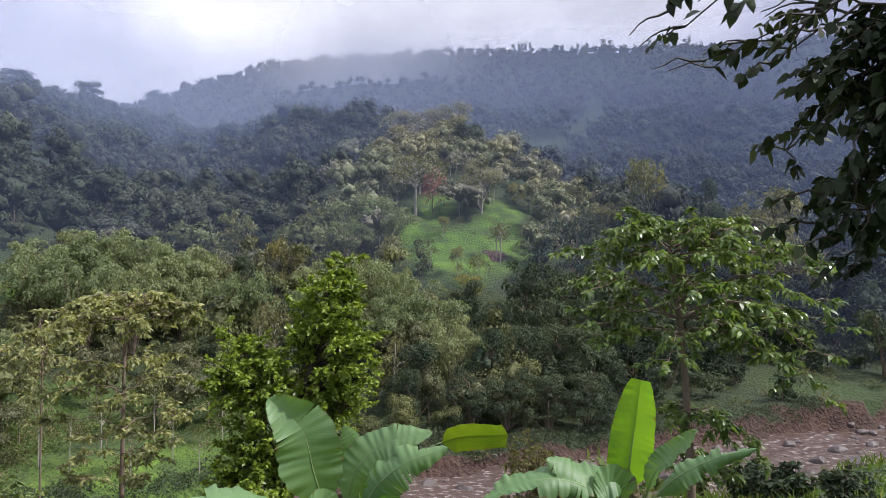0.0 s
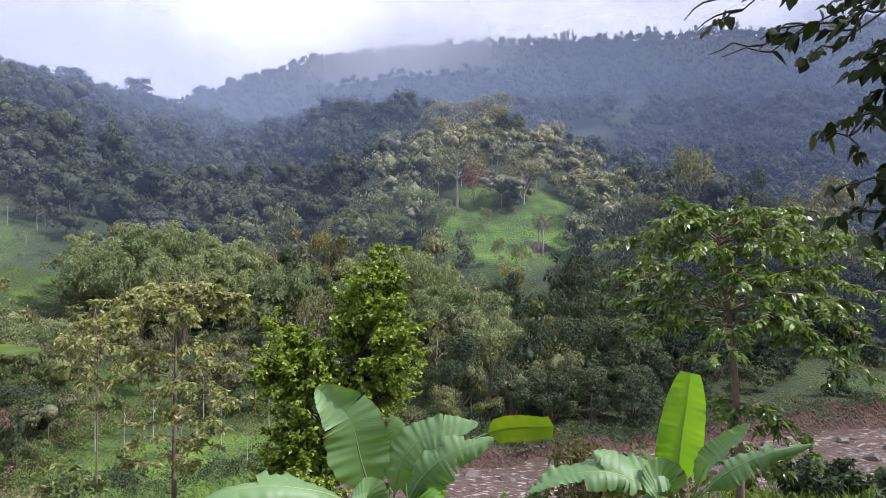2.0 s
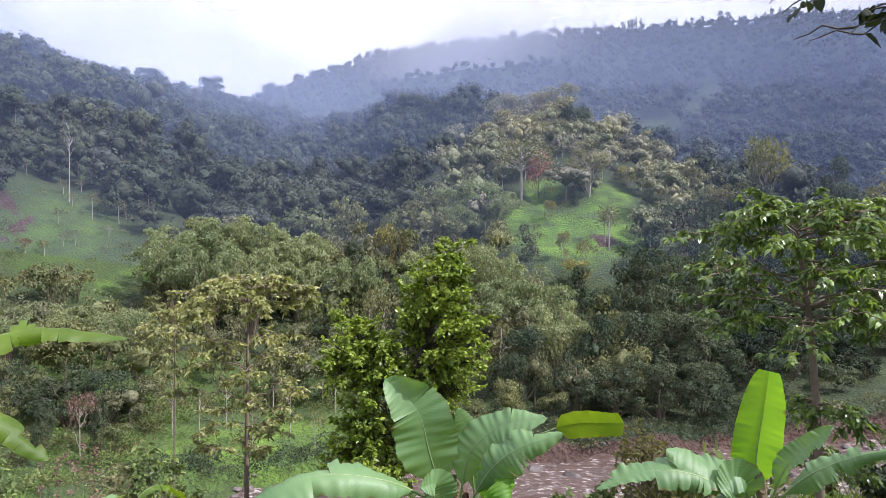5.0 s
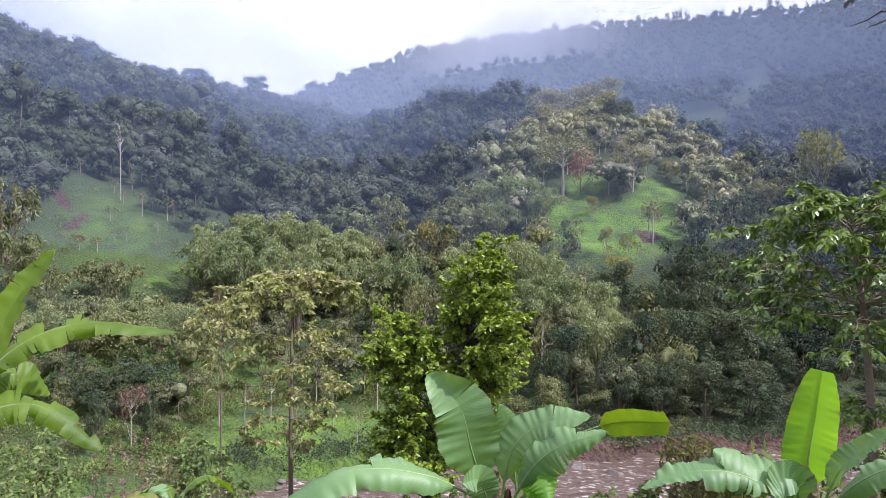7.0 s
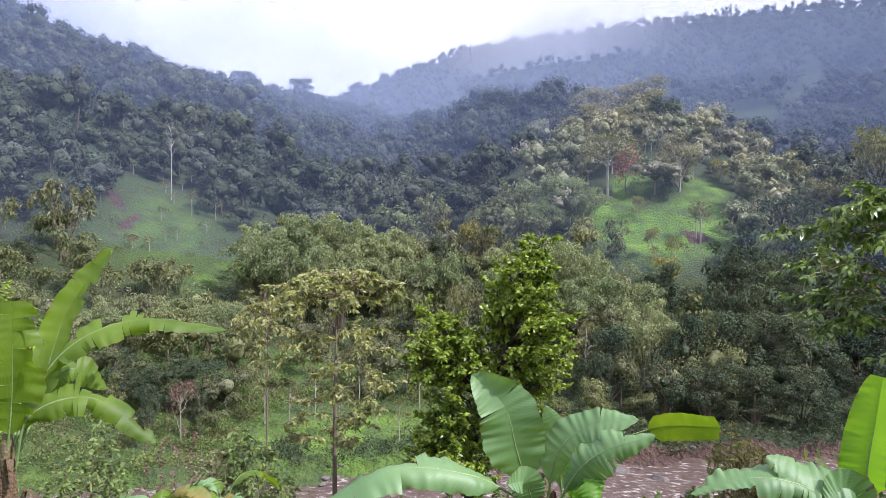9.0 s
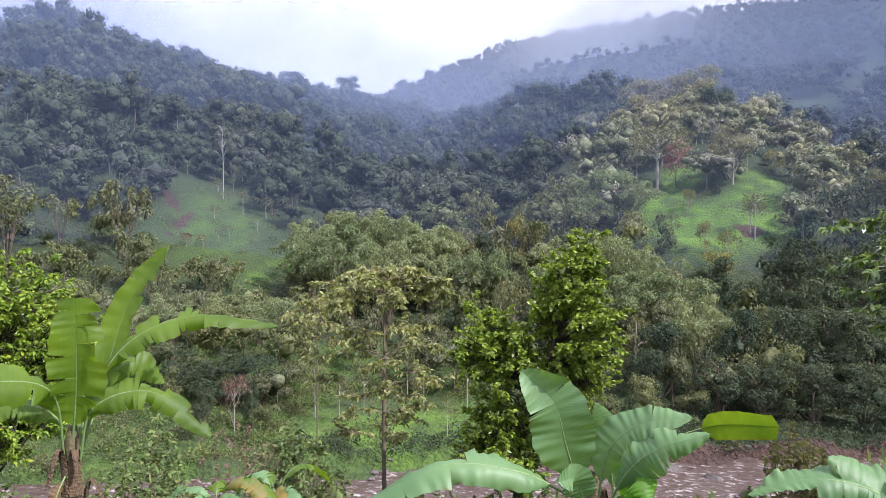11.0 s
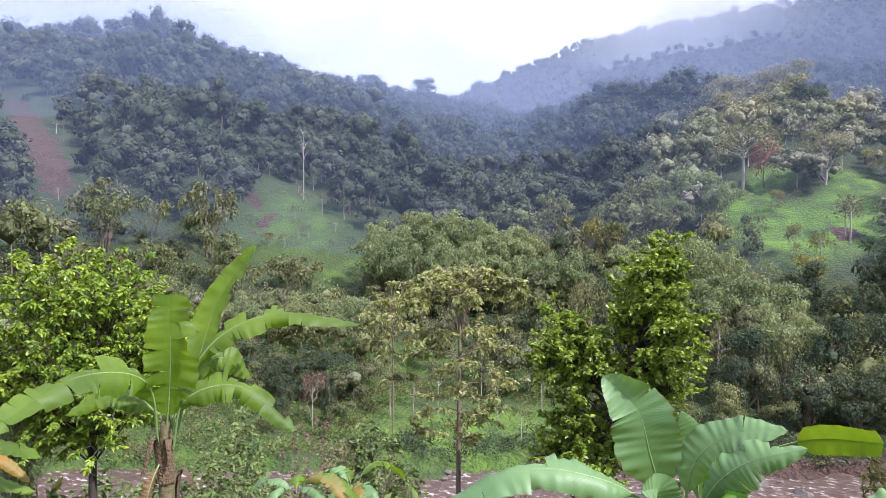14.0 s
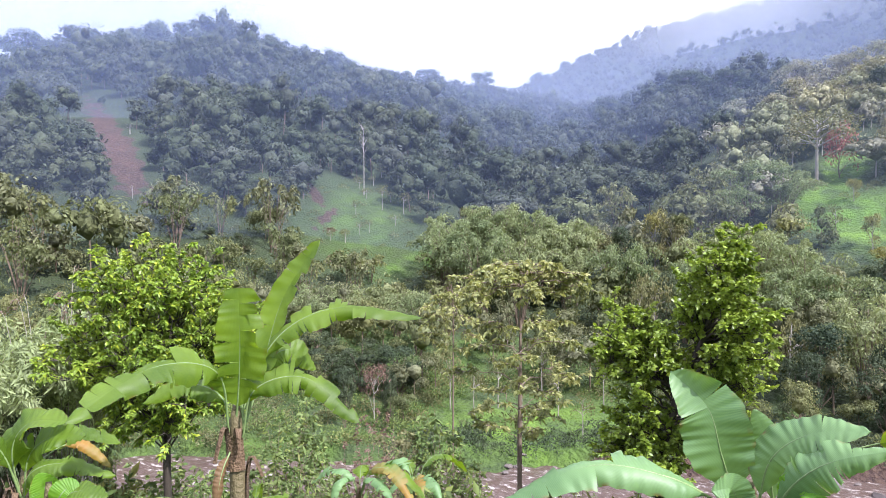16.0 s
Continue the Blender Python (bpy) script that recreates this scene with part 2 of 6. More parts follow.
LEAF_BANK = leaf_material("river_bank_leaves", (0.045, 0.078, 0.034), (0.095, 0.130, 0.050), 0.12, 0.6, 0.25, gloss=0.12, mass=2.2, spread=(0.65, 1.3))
# the right slope's shade is put into this dark leaf colour
LEAF_SLOPE_SHADE = leaf_material("slope_shade_leaves", (0.022, 0.040, 0.017), (0.042, 0.064, 0.025), 0.12, 0.6, 0.12, gloss=0.15, mass=2.2)
LEAF_BAMBOO = leaf_material("bamboo_leaves", (0.138, 0.204, 0.070), (0.235, 0.300, 0.108), 0.10, 0.6, 0.35, gloss=0.12, spread=(0.65, 1.3))
LEAF_NEAR_BAMBOO = leaf_material("pale_bamboo_leaves", (0.19, 0.27, 0.09), (0.30, 0.38, 0.14), 0.5, 0.55, 0.4, gloss=0.1)
LEAF_PALE = leaf_material("yellow_green_leaves", (0.16, 0.19, 0.04), (0.235, 0.25, 0.07), 0.15, 0.55, 0.35, gloss=0.15)
LEAF_OLIVE = leaf_material("olive_leaves", (0.118, 0.148, 0.046), (0.210, 0.225, 0.078), 0.15, 0.6, 0.3, gloss=0.12, mass=2.0, spread=(0.65, 1.3))
# olive crowns, lightened further to carry the sunlight in their colour
LEAF_CREST_SUN = leaf_material("sun_paled_crest_leaves", (0.19, 0.225, 0.088), (0.325, 0.335, 0.138), 0.08, 0.6, 0.3, gloss=0.12, mass=1.6, spread=(0.7, 1.3))
LEAF_RED = leaf_material("russet_leaves", (0.27, 0.125, 0.07), (0.36, 0.19, 0.11), 0.2, 0.6, 0.25)
LEAF_DRY = leaf_material("brownish_leaves", (0.13, 0.095, 0.05), (0.19, 0.14, 0.075), 0.2, 0.65, 0.2)


# ---- land form ----
def fbm(x, y, scale, seed=0, octaves=4):
    """Smooth value noise of several octaves, about -1 to 1."""
    x, y = np.asarray(x, float) / scale, np.asarray(y, float) / scale
    out, amp, total = np.zeros(np.broadcast(x, y).shape), 1.0, 0.0
    for o in range(octaves):
        ix, iy = np.floor(x).astype(np.int64), np.floor(y).astype(np.int64)
        fx, fy = x - ix, y - iy
        fx, fy = fx * fx * (3 - 2 * fx), fy * fy * (3 - 2 * fy)

        def corner(a, b):
            k = (a * 374761393 + b * 668265263 + (seed + o) * 974634777) & 0x7FFFFFFF
            k = ((k ^ (k >> 13)) * 1274126177) & 0x7FFFFFFF
            return ((k ^ (k >> 16)) & 0xFFFF) / 32767.5 - 1

        out += amp * ((corner(ix, iy) * (1 - fx) + corner(ix + 1, iy) * fx) * (1 - fy) + (corner(ix, iy + 1) * (1 - fx) + corner(ix + 1, iy + 1) * fx) * fy)
        total += amp
        amp, x, y = amp * 0.5, x * 2.03 + 17, y * 2.03 + 31
    return out / total


def polar(az, r):
    return r * math.sin(radians(az)), r * math.cos(radians(az))


# crests of the hills: azimuth, distance, height above the river
CRESTS = {
    "left": ([(-100, 230, 50), (-80, 235, 48), (-62, 240, 40), (-54, 252, 55), (-49, 264, 83), (-45, 274, 82), (-41, 285, 77), (-36, 310, 79), (-28, 362, 88), (-25.5, 450, 88)], 0.43, 14),
    "spur": ([(13, 138, 20), (6, 148, 30), (0, 166, 41), (-8, 205, 51), (-12.5, 245, 60), (-4, 420, 92)], 0.47, 8),
    "mountain": ([(-28, 560, 117), (-17.6, 585, 152), (-13, 592, 180), (-0.7, 602, 197), (6, 602, 194), (22, 600, 187), (33, 565, 171), (50, 500, 160), (85, 430, 150), (120, 400, 140)], 0.62, 25),
}
RIVER_X = [-400, -160, -60, -22, 0, 34, 80, 200, 500]
RIVER_Y = [-150, -38, 13, 31.5, 42, 54.5, 69, 95, 140]
HALF_WIDTH = 9.0


def river_y(x):
    return sum(np.interp(x + k, RIVER_X, RIVER_Y) for k in (-8, -4, 0, 4, 8)) / 5


def river_side(x, y):
    """Metres from the river's middle, the far side positive."""
    slope = (river_y(x + 2) - river_y(x - 2)) / 4
    return (y - river_y(x)) / np.sqrt(1 + slope * slope)


def drop(d, fall):
    """Metres below a crest; the great slopes run out gently at their foot."""
    if fall < 0.55:
        return fall * d
    return fall * d - 0.00045 * np.minimum(d, 620) ** 2


def crest_height(x, y, rows, fall, rounding):
    pts = [(*polar(a, r), z) for a, r, z in rows]
    best = np.full(np.shape(x), -1e3)
    for (ax, ay, az), (bx, by, bz) in zip(pts, pts[1:]):
        dx, dy = bx - ax, by - ay
        u = np.clip(((x - ax) * dx + (y - ay) * dy) / (dx * dx + dy * dy), 0, 1)
        d = np.hypot(x - ax - u * dx, y - ay - u * dy)
        best = np.maximum(best, az + u * (bz - az) - drop(np.sqrt(d * d + rounding * rounding) - rounding, fall))
    return best


def height(x, y):
    x, y = np.asarray(x, float), np.asarray(y, float)
    s = river_side(x, y) + np.clip(np.hypot(x, y) / 6 - 0.6, 0, 1) * (1.2 * fbm(x, y, 7, 5, 3) + 0.5 * fbm(x, y, 2.3, 25, 2))
    near, far = -s - HALF_WIDTH, s - HALF_WIDTH
    z_near = np.interp(near, [-3, 0, 1.5, 6, 12, 16, 23, 25.5, 27, 27.8, 50, 150, 600], [-1.5, -0.3, 0.9, 3.0, 6.7, 9.9, 11.8, 12.6, 13.6, 14.4, 15.2, 35, 120])
    bank = 1.0 + 1.3 * np.clip((x - 10) / 25, 0, 1) + 0.5 * fbm(x, y, 4, 15, 3)
    z_far = np.where(far < 1.2, np.interp(far, [-2.2, -1.0, 0.2, 0.75, 1.2], [-0.6, -0.15, 0.22, 0.93, 1.0]) * np.where(far < -1.0, 1, bank), bank + 0.075 * np.clip(far - 1.2, 0, 900))
    hills = np.full(x.shape, -1e3)
    for rows, fall, rounding in CRESTS.values():
        h = crest_height(x, y, rows, fall, rounding)
        top, gap = np.maximum(hills, h), np.abs(hills - h)
        hills = top + np.where(gap < 10, (10 - gap) ** 2 / 40, 0)
    hills = hills + np.clip(hills / 25, 0, 1) * (2.5 * fbm(x, y, 70, 1, 3) + 2.0 * fbm(x, y, 22, 2, 3))
    hills = np.where(far > 0, np.minimum(hills, bank + 0.7 * np.clip(far - 1.2, 0, 999)), -1e3)
    gap = np.abs(hills - z_far)
    z_far = np.maximum(hills, z_far) + np.where((gap < 4) & (far > 2), (4 - gap) ** 2 / 16, 0)
    z = np.where(s < -HALF_WIDTH + 3, z_near, np.where(far > -3, np.maximum(z_far, -1.5), -1.5))
    return z + np.where(np.abs(s) > 11, 0.25 * np.clip(np.hypot(x, y) / 4 - 0.6, 0, 1) * fbm(x, y, 5, 9, 3), 0)


def blob(x, y, az, r, across, along, turn=0):
    """1 at a place given by azimuth and distance, falling to 0 at the edge of an ellipse."""
    cx, cy = polar(az, r)
    a = radians(turn - az)
    u, v = (x - cx) * math.cos(a) + (y - cy) * math.sin(a), -(x - cx) * math.sin(a) + (y - cy) * math.cos(a)
    return np.clip(1.35 - np.sqrt((u / across) ** 2 + (v / along) ** 2) + 0.25 * fbm(x, y, 9, 3), 0, 1)


def open_land(x, y):
    """Where grass shows: the clearing on the spur, the valley meadow and the grassy slopes."""
    return np.maximum.reduce([blob(x, y, -1.6, 112, 5.5, 9), blob(x, y, 1.5, 107, 8, 10), blob(x, y, 4.5, 112, 6, 10), blob(x, y, -0.5, 124, 4, 6), blob(x, y, 5, 124, 4, 6), blob(x, y, -23, 52, 10, 9), blob(x, y, -29, 50, 5, 5), blob(x, y, -3.5, 62, 1.6, 5),
                              blob(x, y, -38.0, 103, 9, 17), blob(x, y, -31, 95, 3, 6), blob(x, y, 29, 83, 9, 6), blob(x, y, 14, 190, 6, 22), blob(x, y, 8.5, 330, 11, 34), blob(x, y, 12.5, 390, 9, 40), blob(x, y, 4.5, 260, 6, 24)])


def bare_earth(x, y):
    s = np.abs(river_side(x, y))
    bank = np.clip(0.4 + (x + 16) / 12, 0, 1) * np.clip(1.4 - np.abs(s - HALF_WIDTH + 0.2) / 1.3, 0, 1)
    cut = blob(x, y, 29, 72, 5, 1.6)
    return np.maximum.reduce([bank, cut, blob(x, y, -56.6, 136, 3.0, 36, 7.5), blob(x, y, -41.6, 112, 0.9, 8, 12), blob(x, y, -40.6, 102, 0.7, 4, -20), blob(x, y, 4.3, 106, 1.6, 2.2)])


def mesh_of(name, verts, faces, mats, index=None, smooth=False):
    """A mesh from arrays: faces all with the same number of corners."""
    me = bpy.data.meshes.new(name)
    verts, faces = np.asarray(verts, np.float32), np.asarray(faces, np.int32)
    k = faces.shape[1]
    me.vertices.add(len(verts)), me.loops.add(faces.size), me.polygons.add(len(faces))
    me.vertices.foreach_set("co", verts.ravel())
    me.loops.foreach_set("vertex_index", faces.ravel())
    me.polygons.foreach_set("loop_start", np.arange(len(faces), dtype=np.int32) * k)
    for m in mats:
        me.materials.append(m)
    if index is not None:
        me.polygons.foreach_set("material_index", np.asarray(index, np.int32))
    me.polygons.foreach_set("use_smooth", np.full(len(faces), smooth))
    me.update(calc_edges=True)
    me.validate()
    return me


# ground: rings round the viewpoint, finest in the valley ahead
az_steps = np.radians(np.concatenate([np.arange(-90, 60, 0.5), np.arange(60, 270, 5.0)]))
r_steps = np.concatenate([np.linspace(0.004, 12, 22), np.linspace(12.7, 48, 52), np.linspace(48.4, 84, 100), np.linspace(84.8, 130, 62), np.geomspace(131, 640, 100), np.geomspace(670, 4000, 12)])
aa, rr = np.meshgrid(az_steps, r_steps)
gx, gy = rr * np.sin(aa), rr * np.cos(aa)
gz = height(gx, gy)
na, nr = len(az_steps), len(r_steps)
jj, ii = np.meshgrid(np.arange(nr - 1), np.arange(na), indexing="ij")
i2 = (ii + 1) % na
quads = np.stack([jj * na + ii, (jj + 1) * na + ii, (jj + 1) * na + i2, jj * na + i2], -1).reshape(-1, 4)[:, ::-1]
gv = np.stack([gx, gy, gz], -1).reshape(-1, 3)
gv = np.concatenate([gv, [[0, 0, float(height(0.0, 0.0))]]])
me = mesh_of("ground", gv, quads, [GROUND], smooth=True)
soil = me.attributes.new("soil", "FLOAT", "POINT")
soil.data.foreach_set("value", bare_earth(gv[:, 0], gv[:, 1]).astype(np.float32))
lawn = me.attributes.new("grass", "FLOAT", "POINT")
near_side = np.clip((-river_side(gv[:, 0], gv[:, 1]) - HALF_WIDTH) / 3, 0, 1)
# beyond x 28 the grass value is cut: shade put into the ground colour
lawn.data.foreach_set("value", np.clip(np.maximum((open_land(gv[:, 0], gv[:, 1]) * 1.6 - 0.2) * np.where(gv[:, 0] < -52, 0.30, np.where(gv[:, 0] > 28, 0.15, np.where(np.hypot(gv[:, 0], gv[:, 1]) < 75, 0.7, 1.0))), np.maximum(0.6 * near_side, 0.45 * ((gv[:, 0] < -14) & (np.hypot(gv[:, 0], gv[:, 1]) < 75)))), 0, 1).astype(np.float32))
ground = tagged(new("ground", me), "grassy valley and wooded mountain slopes with red earth scars", "ground", kind="structure")

# river
rx = np.concatenate([np.arange(-160, -40, 3.0), np.arange(-40, 70, 0.6), np.arange(70, 200, 3.0)])
cross = np.linspace(-12, 12, 41)
rs = (river_y(rx + 2) - river_y(rx - 2)) / 4
nx, ny = -rs / np.sqrt(1 + rs * rs), 1 / np.sqrt(1 + rs * rs)
wx, wy = rx[:, None] + nx[:, None] * cross, river_y(rx)[:, None] + ny[:, None] * cross
wz = 0.30 * fbm(wx, wy, 2.6, 4, 4) + 0.16 * fbm(wx, wy, 0.9, 6, 2)
k = len(cross)
jj, ii = np.meshgrid(np.arange(len(rx) - 1), np.arange(k - 1), indexing="ij")
quads = np.stack([jj * k + ii, (jj + 1) * k + ii, (jj + 1) * k + ii + 1, jj * k + ii + 1], -1).reshape(-1, 4)
tagged(new("river", mesh_of("river", np.stack([wx, wy, wz], -1).reshape(-1, 3), quads, [WATER], smooth=True)), "fast brown muddy river with white rapids", "river", kind="structure")


def mist_sheet(az0, az1, r, z0, z1, lean, mat, label):
    """A thin veil of mist, cloud and painted haze alike, round the valley, leaning away with height."""
    a, zz = np.radians(np.linspace(az0, az1, 40)), np.linspace(z0, z1, 6)
    ro = r + (zz - z0) * lean
    v = np.stack([np.outer(np.sin(a), ro), np.outer(np.cos(a), ro), np.tile(zz, (40, 1))], -1).reshape(-1, 3)
    f = [(i * 6 + j, i * 6 + 6 + j, i * 6 + 7 + j, i * 6 + 1 + j) for i in range(39) for j in range(5)]
    me = mesh_of("mist", v, f, [mat], smooth=True)
    me.attributes.new("thickness", "FLOAT", "POINT").data.foreach_set("value", np.repeat(np.sin(np.linspace(0, np.pi, 40)) ** 1.5, 6).astype(np.float32))
    return tagged(new("mist", me), label, "mist", kind="structure")


WHITE_MIST, BLUE_HAZE, GREY_HAZE = (0.97, 0.97, 0.98), (0.35, 0.44, 0.72), (0.50, 0.57, 0.74)
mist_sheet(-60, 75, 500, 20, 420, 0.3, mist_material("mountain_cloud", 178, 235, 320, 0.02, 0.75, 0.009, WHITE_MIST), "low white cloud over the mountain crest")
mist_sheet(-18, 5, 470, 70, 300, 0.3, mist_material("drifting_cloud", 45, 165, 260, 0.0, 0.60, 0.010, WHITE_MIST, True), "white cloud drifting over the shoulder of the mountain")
# distance haze is painted with tinted see-through sheets, one behind another
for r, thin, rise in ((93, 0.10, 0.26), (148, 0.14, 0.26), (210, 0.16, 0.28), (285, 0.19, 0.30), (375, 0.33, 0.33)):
    mist_sheet(-85, 75, r, 0, 16 + 0.75 * r, 0.15, mist_material("valley_haze_sheet", 0.05 * r, 16 + rise * r, 16 + (rise + 0.12) * r, thin * 0.85, thin, 2.0 / r, BLUE_HAZE if r < 240 else GREY_HAZE), "see-through sheet tinted blue-grey for distance haze in the valley")


# ---- leaves, crowns and stems as arrays ----
rng = np.random.default_rng(7)


def unit(v):
    return v / np.maximum(np.linalg.norm(v, axis=-1, keepdims=True), 1e-9)


def leaves(pos, out, length, width, droop=0.2, jitter=0.6, fold=0.25, gen=rng):
    """Pointed leaves, each of two folded halves: 4 points and 2 triangles."""
    n = len(pos)
    d = unit(out + jitter * gen.normal(size=(n, 3)) - np.array([0, 0, droop]))
    side = unit(np.cross(d, gen.normal(size=(n, 3))))
    up = np.cross(side, d)
    L = (length * gen.uniform(0.65, 1.25, n))[:, None]
    W = (width * gen.uniform(0.7, 1.2, n))[:, None]
    mid = pos + d * L * 0.5
    v = np.stack([pos, mid + side * W * 0.5 + up * W * fold, pos + d * L, mid - side * W * 0.5 + up * W * fold], 1).reshape(-1, 3)
    b = np.arange(n)[:, None] * 4
    f = np.concatenate([b + [0, 1, 2], b + [0, 2, 3]], 1).reshape(-1, 3)
    return v, f


def shingles(pos, out, length, width, droop=0.25, gen=rng):
    """Leaves laid over a lobe like loose shingles, each facing more or less outwards."""
    n = len(pos)
    d = unit(np.cross(out, gen.normal(size=(n, 3))) + out * gen.uniform(0.0, 0.7, (n, 1)) - np.array([0, 0, droop * 1.6]))
    side = unit(np.cross(d, out) + 0.4 * gen.normal(size=(n, 3)))
    L = (length * gen.uniform(0.6, 1.3, n))[:, None]
    W = (width * gen.uniform(0.7, 1.2, n))[:, None]
    mid = pos + d * L * 0.5 + out * W * 0.2
    v = np.stack([pos, mid + side * W * 0.5, pos + d * L, mid - side * W * 0.5], 1).reshape(-1, 3)
    b = np.arange(n)[:, None] * 4
    return v, np.concatenate([b + [0, 1, 2], b + [0, 2, 3]], 1).reshape(-1, 3)


def tube(path, radii, sides=6):
    """A tapered stem along points, closed at its end; triangles."""
    path, radii = np.asarray(path, float), np.asarray(radii, float)
    t = unit(np.gradient(path, axis=0))
    ref = np.where(np.abs(t[:, 2:3]) > 0.9, np.array([[1.0, 0, 0]]), np.array([[0, 0, 1.0]]))
    a = unit(np.cross(t, ref))
    b = np.cross(t, a)
    th = np.arange(sides) * 2 * np.pi / sides
    v = path[:, None] + radii[:, None, None] * (np.cos(th)[None, :, None] * a[:, None] + np.sin(th)[None, :, None] * b[:, None])
    f = []
    for i in range(len(path) - 1):
        for j in range(sides):
            p, q = i * sides + j, i * sides + (j + 1) % sides
            f += [(p, q, q + sides), (p, q + sides, p + sides)]
    last = (len(path) - 1) * sides
    f += [(last, last + j, last + j + 1) for j in range(1, sides - 1)]
    return v.reshape(-1, 3), np.array(f)


def joined(pieces):
    vs, fs, base = [], [], 0
    for v, f in pieces:
        vs.append(v), fs.append(np.asarray(f) + base)
        base += len(v)
    return np.concatenate(vs), np.concatenate(fs)


def sphere_points(n, gen=rng):
    return unit(gen.normal(size=(n, 3)))


_bm = bmesh.new()
bmesh.ops.create_icosphere(_bm, subdivisions=2, radius=1)
ICO_V, ICO_F = np.array([v.co[:] for v in _bm.verts]), np.array([[v.index for v in f.verts] for f in _bm.faces])
_bm.free()
_bm = bmesh.new()
bmesh.ops.create_icosphere(_bm, subdivisions=1, radius=1)
ICO1_V, ICO1_F = np.array([v.co[:] for v in _bm.verts]), np.array([[v.index for v in f.verts] for f in _bm.faces])
_bm.free()


def crown(lobes, per_lobe, leaf, seed, wide=0.6, droop=0.25, core=True, coarse=False, hull=0.8):
    """A crown of leafy lobes (x, y, z, radius, flatness), sprays of leaves over a dim lumpy heart."""
    g = np.random.default_rng(seed)
    pieces = []
    for x, y, z, r, flat in lobes:
        d = sphere_points(per_lobe, g)
        d[:, 2] = np.abs(d[:, 2]) * np.where(g.uniform(size=per_lobe) < 0.25, -1, 1)
        rad = r * g.uniform(0.72 if core else 0.45, 1.08, per_lobe)[:, None]
        p = d * rad * np.array([1, 1, flat]) + (x, y, z)
        pieces.append(shingles(p, d, leaf, leaf * wide, droop, g) if core else leaves(p, d, leaf, leaf * wide, droop, 0.8, 0.25, g))
        if core:
            hv, hf = (ICO1_V, ICO1_F) if coarse else (ICO_V, ICO_F)
            bump = hull * (1 + 0.13 * g.normal(size=(len(hv), 1)).clip(-1.6, 1.6))
            pieces.append((hv * bump * r * np.array([1, 1, flat]) + (x, y, z), hf))
    return joined(pieces)


def round_lobes(g, n, wide, tall, base, small=1.0):
    """Lobes heaped into an uneven crown."""
    out = [(0, 0, base + tall * 0.55, wide * 0.32, 1.0)]
    for i in range(n):
        a, u = g.uniform(0, 6.28), g.uniform(0, 1)
        r = wide * 0.5 * math.sqrt(1 - (u * 0.85) ** 2) * g.uniform(0.45, 0.95)
        out.append((r * math.cos(a), r * math.sin(a), base + tall * (0.15 + 0.72 * u), wide * small * g.uniform(0.12, 0.26), g.uniform(0.55, 1.1)))
    return out


def curve_through(pts, n):
    """A smooth line through points (Catmull-Rom)."""
    p = np.asarray(pts, float)
    p = np.concatenate([2 * p[:1] - p[1:2], p, 2 * p[-1:] - p[-2:-1]])
    out = []
    for u in np.linspace(0, len(p) - 3 - 1e-6, n):
        i, t = int(u), u % 1
        a, b, c, d = p[i:i + 4]
        out.append(0.5 * (2 * b + (c - a) * t + (2 * a - 5 * b + 4 * c - d) * t * t + (3 * b - a - 3 * c + d) * t ** 3))
    return np.array(out)


def bamboo_form(seed, culms=22, per=230, leaf=0.042, width=0.016):
    """A bamboo clump one metre tall: arching culms hung with narrow leaves."""
    g = np.random.default_rng(seed)
    wood, leafy = [], []
    for i in range(culms):
        a, lean = g.uniform(0, 6.28), g.uniform(0.05, 0.42)
        o = np.array([math.cos(a), math.sin(a), 0])
        h = g.uniform(0.65, 1.0)
        line = curve_through([o * 0.04, o * (0.06 + 0.25 * lean) + (0, 0, 0.5 * h), o * (0.1 + 0.7 * lean) + (0, 0, 0.9 * h), o * (0.14 + 1.25 * lean) + (0, 0, h * (0.98 - 0.45 * lean))], 12)
        wood.append(tube(line[::2], np.linspace(0.007, 0.002, 6), 3))
        u = 0.3 + 0.7 * g.uniform(0, 1, per) ** 0.75
        k = u * 11
        j = np.minimum(k.astype(int), 10)
        off = unit(g.normal(size=(per, 3)) + np.array([0, 0, 0.45]) + 0.4 * o)
        fat = (0.085 * np.sin(np.pi * np.clip((u - 0.12) / 0.98, 0, 1)) ** 0.7 * g.uniform(0.5, 1.1, per))[:, None]
        p = line[j] + (line[j + 1] - line[j]) * (k - j)[:, None] + off * fat * np.array([1, 1, 0.7])
        leafy.append(shingles(p, off, leaf, width, 0.55, g))
    return joined(wood), joined(leafy)


# ---- woods ----
def woodland(name, label, spots, sizes, templates, mats, tilt=0.06):
    """One mass of trees: crowns from a few forms, each turned, sized and leant in its own way, on pale thin stems."""
    pieces, kinds, tints = [], [], []
    for (x, y, z), s in zip(spots, sizes):
        tv, tf, ti = templates[rng.integers(len(templates))]
        a = rng.uniform(0, 6.28)
        c, sn = math.cos(a), math.sin(a)
        v = tv * s * np.array([1, 1, rng.uniform(0.85, 1.3)])
        v = np.stack([v[:, 0] * c - v[:, 1] * sn + v[:, 2] * rng.normal() * tilt, v[:, 0] * sn + v[:, 1] * c + v[:, 2] * rng.normal() * tilt, v[:, 2]], 1) + (x, y, z)
        pieces.append((v, tf)), kinds.append(ti), tints.append(np.full(len(v), rng.uniform(), np.float32))
    v, f = joined(pieces)
    me = mesh_of(name, v, f, mats, np.concatenate(kinds), True)
    me.attributes.new("tree_tint", "FLOAT", "POINT").data.foreach_set("value", np.concatenate(tints))
    return tagged(new(name, me), label, "trees", kind="stuff")


